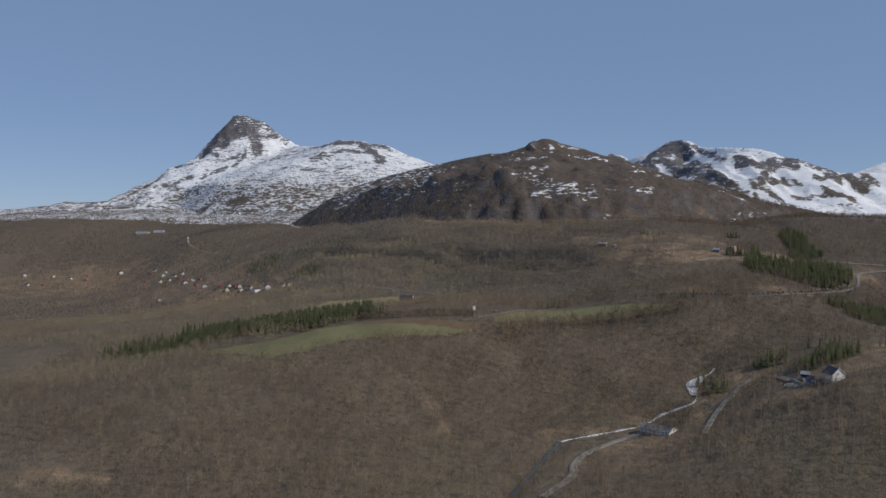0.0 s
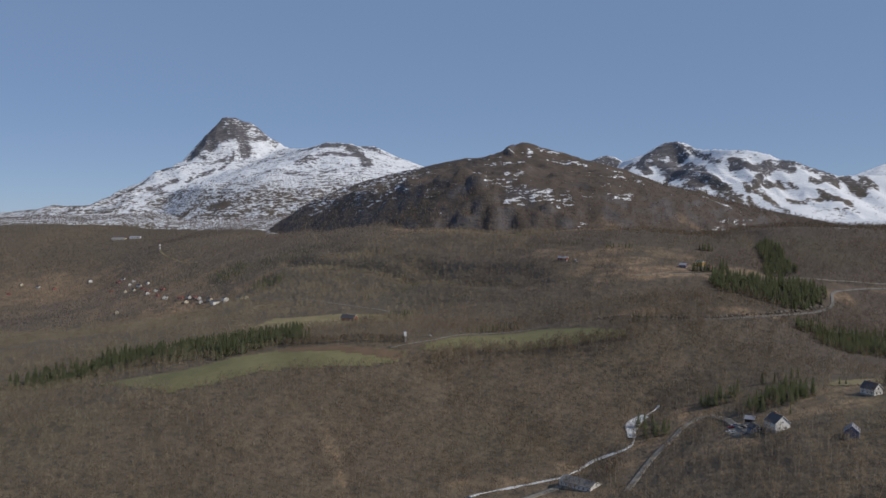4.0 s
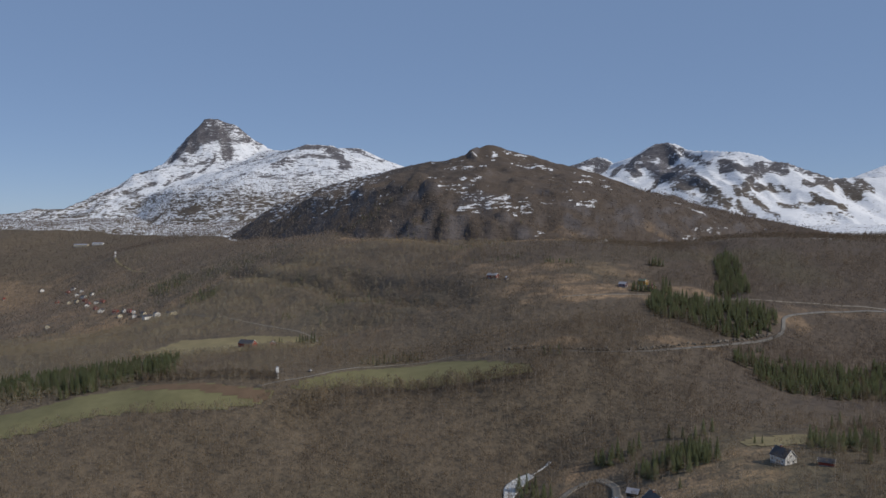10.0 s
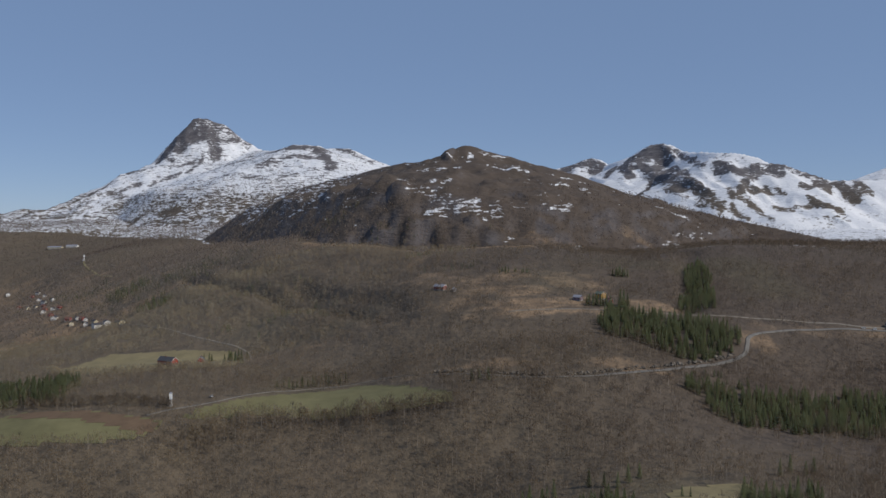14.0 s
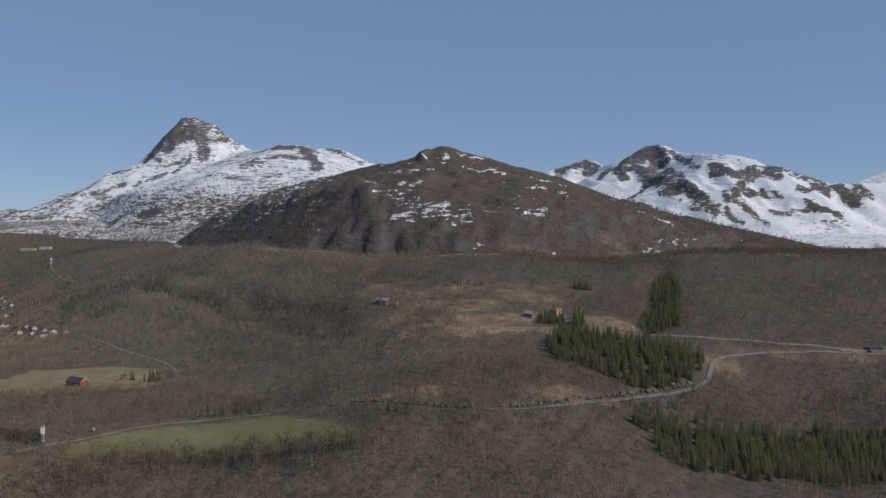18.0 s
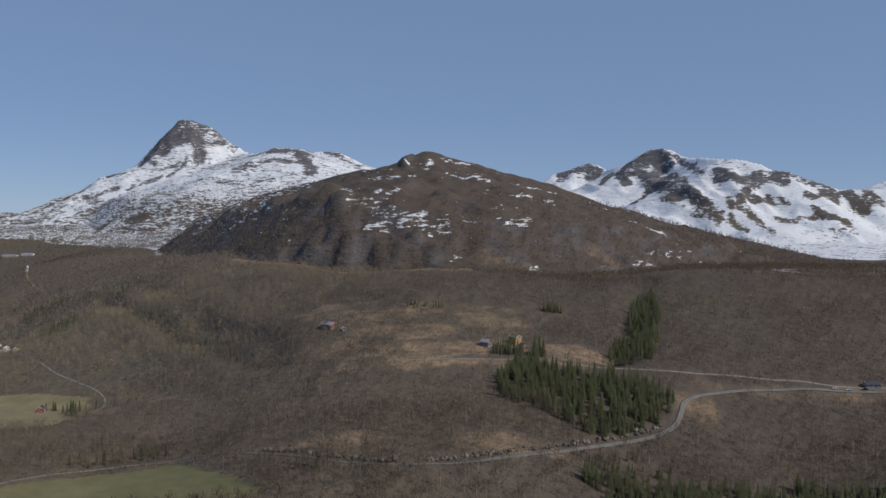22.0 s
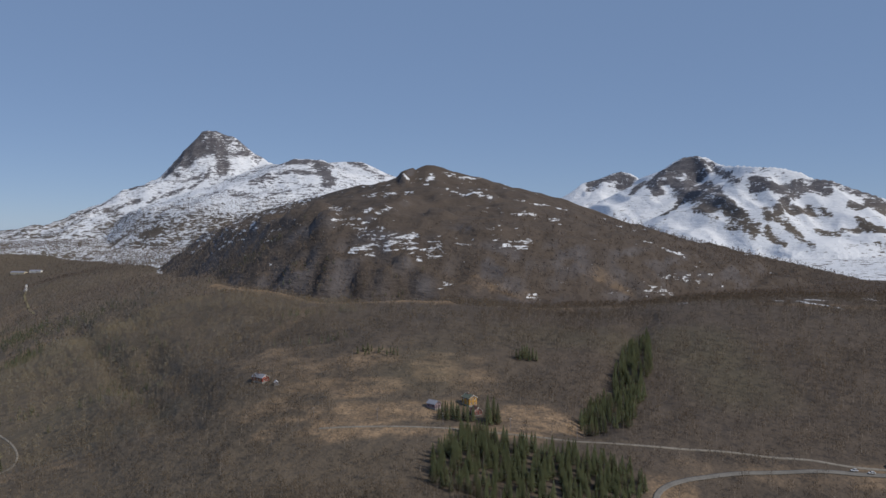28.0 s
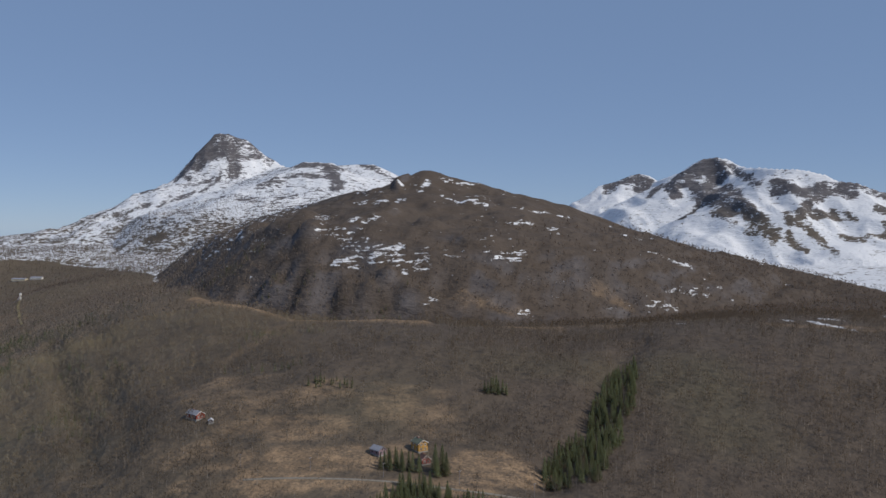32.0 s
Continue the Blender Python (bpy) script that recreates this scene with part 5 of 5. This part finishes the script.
# ---- the white tower by the field ----
def field_tower(x, y):
    r = root("tower", x, y, 20, 0, "white boxy tower on a tapered concrete foot", "tower")
    bm = bmesh.new()
    bmesh.ops.create_cone(bm, cap_ends=True, segments=8, radius1=2.2, radius2=1.35, depth=7.0, matrix=Matrix.Translation((0, 0, 2.5)))
    part("foot", bm, STONE, r, "pale grey tapered concrete foot")
    part("collar", boxed(-1.5, 1.5, -1.5, 1.5, 5.9, 6.2, bevel=0.05), METAL, r)
    part("cabin", boxed(-1.75, 1.75, -1.75, 1.75, 6.2, 11.4, bevel=0.06), SILO_WHITE, r)
    part("roof", prism([(-2.0, 11.4), (2.0, 11.4), (0, 12.3)], "y", -2.0, 2.0), GREY_ROOF, r)
    part("hatch", boxed(1.75, 1.82, -0.5, 0.5, 7.2, 9.2), METAL, r)
    ladder = part("ladder", box(boxed(-0.3, -0.25, -1.86, -1.80, 6.2, 11.4), 0.25, 0.3, -1.86, -1.80, 6.2, 11.4), METAL, r)
    for k in range(12):
        part("rung", boxed(-0.25, 0.25, -1.85, -1.81, 6.4 + 0.4 * k, 6.44 + 0.4 * k), METAL, ladder)


field_tower(33, 883)
bpy.data.objects["tower"].scale = (0.66, 0.66, 0.86)


def jump_tower(x, y):
    """A white tower far off, with a cabin on braced legs."""
    r = root("jump_tower", x, y, 10, 0, "tall white wooden tower above a cleared strip", "tower")
    for a in (-1, 1):
        for b in (-1, 1):
            part("leg", boxed(a * 2 - 0.25, a * 2 + 0.25, b * 2 - 0.25, b * 2 + 0.25, -2, 15), SILO_WHITE, r)
    for z in (3, 9):
        part("brace", box(boxed(-2.2, 2.2, -2.2, -1.9, z, z + 0.4), -2.2, 2.2, 1.9, 2.2, z, z + 0.4), SILO_WHITE, r)
    part("lower_cabin", boxed(-2.4, 2.4, -2.4, 2.4, 4.5, 8, bevel=0.1), WHITE_WALL, r)
    part("cabin", boxed(-3, 3, -3, 3, 15, 21, bevel=0.1), WHITE_WALL, r)
    part("roof", prism([(-3.4, 21), (3.4, 21), (0, 23)], "y", -3.4, 3.4), GREY_ROOF, r)
    part("ramp", prism([(-3, 15), (-22, 2), (-22, 1.2), (-3, 14.2)], "x", -2, 2), GREY_WALL, r)


jump_tower(-722, 2348)
bpy.data.objects["jump_tower"].scale = (0.62, 0.62, 0.75)


# ---- cars ----
def car(x, y, turn, tint, material, label):
    r = root("car", x, y, turn, 0.62, label, "car", "parked cars")
    bm = prism([(-2.15, 0.35), (2.15, 0.35), (2.2, 0.75), (1.2, 0.95), (-2.1, 1.0), (-2.2, 0.7)], "x", -0.86, 0.86)
    bmesh.ops.bevel(bm, geom=bm.edges[:], offset=0.06, segments=1, affect='EDGES')
    body = part("body", bm, material, r)
    cab = prism([(-1.9, 0.98), (1.15, 0.95), (0.45, 1.48), (-1.5, 1.5)], "x", -0.74, 0.74)
    part("cabin_glass", cab, GLASS, r)
    part("roof", boxed(-0.70, 0.70, -1.5, 0.45, 1.48, 1.54, bevel=0.02), material, r)
    for s in (-1, 1):
        for yy in (-1.35, 1.35):
            bm = bmesh.new()
            bmesh.ops.create_cone(bm, cap_ends=True, segments=14, radius1=0.33, radius2=0.33, depth=0.22, matrix=Matrix.Translation((s * 0.80, yy, 0.33)) @ Matrix.Rotation(radians(90), 4, 'Y'))
            wheel = part("wheel", bm, RUBBER, r)
            bm = bmesh.new()
            bmesh.ops.create_cone(bm, cap_ends=True, segments=10, radius1=0.2, radius2=0.18, depth=0.03, matrix=Matrix.Translation((s * 0.915, yy, 0.33)) @ Matrix.Rotation(radians(90), 4, 'Y'))
            part("rim", bm, METAL, wheel)
        part("headlight", boxed(s * 0.6 - 0.16, s * 0.6 + 0.16, 2.12, 2.2, 0.62, 0.74), GLASS, r)
        part("tail_light", boxed(s * 0.66 - 0.1, s * 0.66 + 0.1, -2.2, -2.14, 0.68, 0.86), CAR_PAINTS[3][1], r)


for x, y, turn, k, where in ((270, 646, 70, 0, "on the farm gravel"), (275, 655, 65, 3, "on the farm gravel"), (278, 658, 80, 0, "in the farmyard"), (278, 640, 20, 4, "in the farmyard"), (282, 634, 75, 2, "beside the garage"), (270, 637, 85, 1, "at the yard edge"),
                             (645, 1081, 95, 0, "on the roadside lay-by"), (655, 1080, 92, 0, "on the roadside lay-by"), (668, 1082, 80, 4, "beside the roadside shed"), (57, 906, 30, 0, "by the field road"), (-2, 906, 60, 1, "by the field road")):
    car(x, y, turn, CAR_PAINTS[k][0], CAR_PAINTS[k][1], CAR_PAINTS[k][0] + " car parked " + where)


# ---- rocks of the road cutting ----
def boulder(seed):
    rnd = random.Random(seed)
    bm = bmesh.new()
    bmesh.ops.create_icosphere(bm, subdivisions=2, radius=1)
    for v in bm.verts:
        v.co *= 0.78 + 0.34 * noise.noise(v.co * 1.3 + Vector((seed * 7.1, 0, 0)))+ 0.05 * rnd.random()
        v.co.z *= 0.85
    me = bpy.data.meshes.new("rock")
    bm.to_mesh(me)
    bm.free()
    me.materials.append(ROCK)
    return me


ROCKS = [boulder(k) for k in range(6)]
rnd = random.Random(4)
cut = smooth_line(ROAD, 2.0)
tangent = np.gradient(cut, axis=0)
count = 0
for p, t in zip(cut, tangent):
    if not (225 < p[0] < 500) or grain(p[0], p[1], 17, 88) < -0.15 - 0.5 * (p[0] > 340 or p[0] < 320):
        continue
    t = t / np.linalg.norm(t)
    for k in range(1 + (rnd.random() < 0.5)):
        off = 4.2 + rnd.random() * 2.2 + 2.2 * k
        x, y = p[0] - t[1] * off, p[1] + t[0] * off
        if y < p[1]:
            x, y = p[0] + t[1] * off, p[1] - t[0] * off
        s = rnd.uniform(0.5, 1.2) ** 2 * (1.5 if p[0] > 330 else 1.6)
        ob = new("rock", ROCKS[count % 6])
        ob.location = (x, y, float(ground_at(x, y)) + 0.35 * s)
        ob.rotation_euler, ob.scale = (rnd.random(), rnd.random(), rnd.random() * 6), (s, s * rnd.uniform(0.7, 1.3), s * rnd.uniform(0.8, 1.3))
        tagged(ob, "pale grey blasted rock beside the road", "rock", "road cutting rocks")
        count += 1


# ---- posts and poles ----
def pole(x, y, tall):
    r = root("power_pole", x, y, 40, 0, "weathered wooden power pole with a crossarm", "pole", "power poles")
    bm = bmesh.new()
    bmesh.ops.create_cone(bm, cap_ends=True, segments=8, radius1=0.16, radius2=0.10, depth=tall + 1, matrix=Matrix.Translation((0, 0, tall / 2 - 0.5)))
    part("shaft", bm, GREY_WALL, r)
    arm = part("crossarm", boxed(-0.9, 0.9, -0.07, 0.07, tall - 0.7, tall - 0.55), GREY_WALL, r)
    for xx in (-0.8, 0, 0.8):
        part("insulator", boxed(xx - 0.05, xx + 0.05, -0.05, 0.05, tall - 0.55, tall - 0.32), SILO_WHITE, arm)


for x, y in ((474, 1090), (430, 1098), (384, 1101), (338, 1104), (292, 1108)):
    pole(x, y, 8.5)


def white_post(x, y):
    r = root("flagpole", x, y, 0, 0, "white painted flagpole among the garden spruces", "flagpole")
    bm = bmesh.new()
    bmesh.ops.create_cone(bm, cap_ends=True, segments=8, radius1=0.14, radius2=0.05, depth=9, matrix=Matrix.Translation((0, 0, 4.3)))
    part("shaft", bm, WHITE_WALL, r)
    bm = bmesh.new()
    bmesh.ops.create_uvsphere(bm, u_segments=8, v_segments=6, radius=0.16, matrix=Matrix.Translation((0, 0, 8.9)))
    part("knob", bm, METAL, r)


white_post(397, 1114)


# low shrubs and tussocks in the clearings
x, y = sown(rng, 150, 720, 1040, 1300, 5.0)
k = (tanned(x, y) > 0.2) & ~open_ground(x, y) & (rng.uniform(0, 1, len(x)) < 0.5) & (grain(x, y, 30, 95) > -0.3)
forest("clearing_shrubs", "low leafless shrubs scattered over the dead grass", SLOPE_BIRCHES, x[k], y[k], rng.uniform(1.0, 3.2, k.sum()), (TWIG, TWIG), 33)
x, y = sown(rng, 230, 430, 590, 740, 4.5)
k = (tanned(x, y) > 0.2) & ~open_ground(x, y) & (rng.uniform(0, 1, len(x)) < 0.4)
forest("farm_shrubs", "low leafless shrubs round the farm clearing", BIRCHES, x[k], y[k], rng.uniform(1.0, 3.0, k.sum()), (TWIG, TWIG), 34)
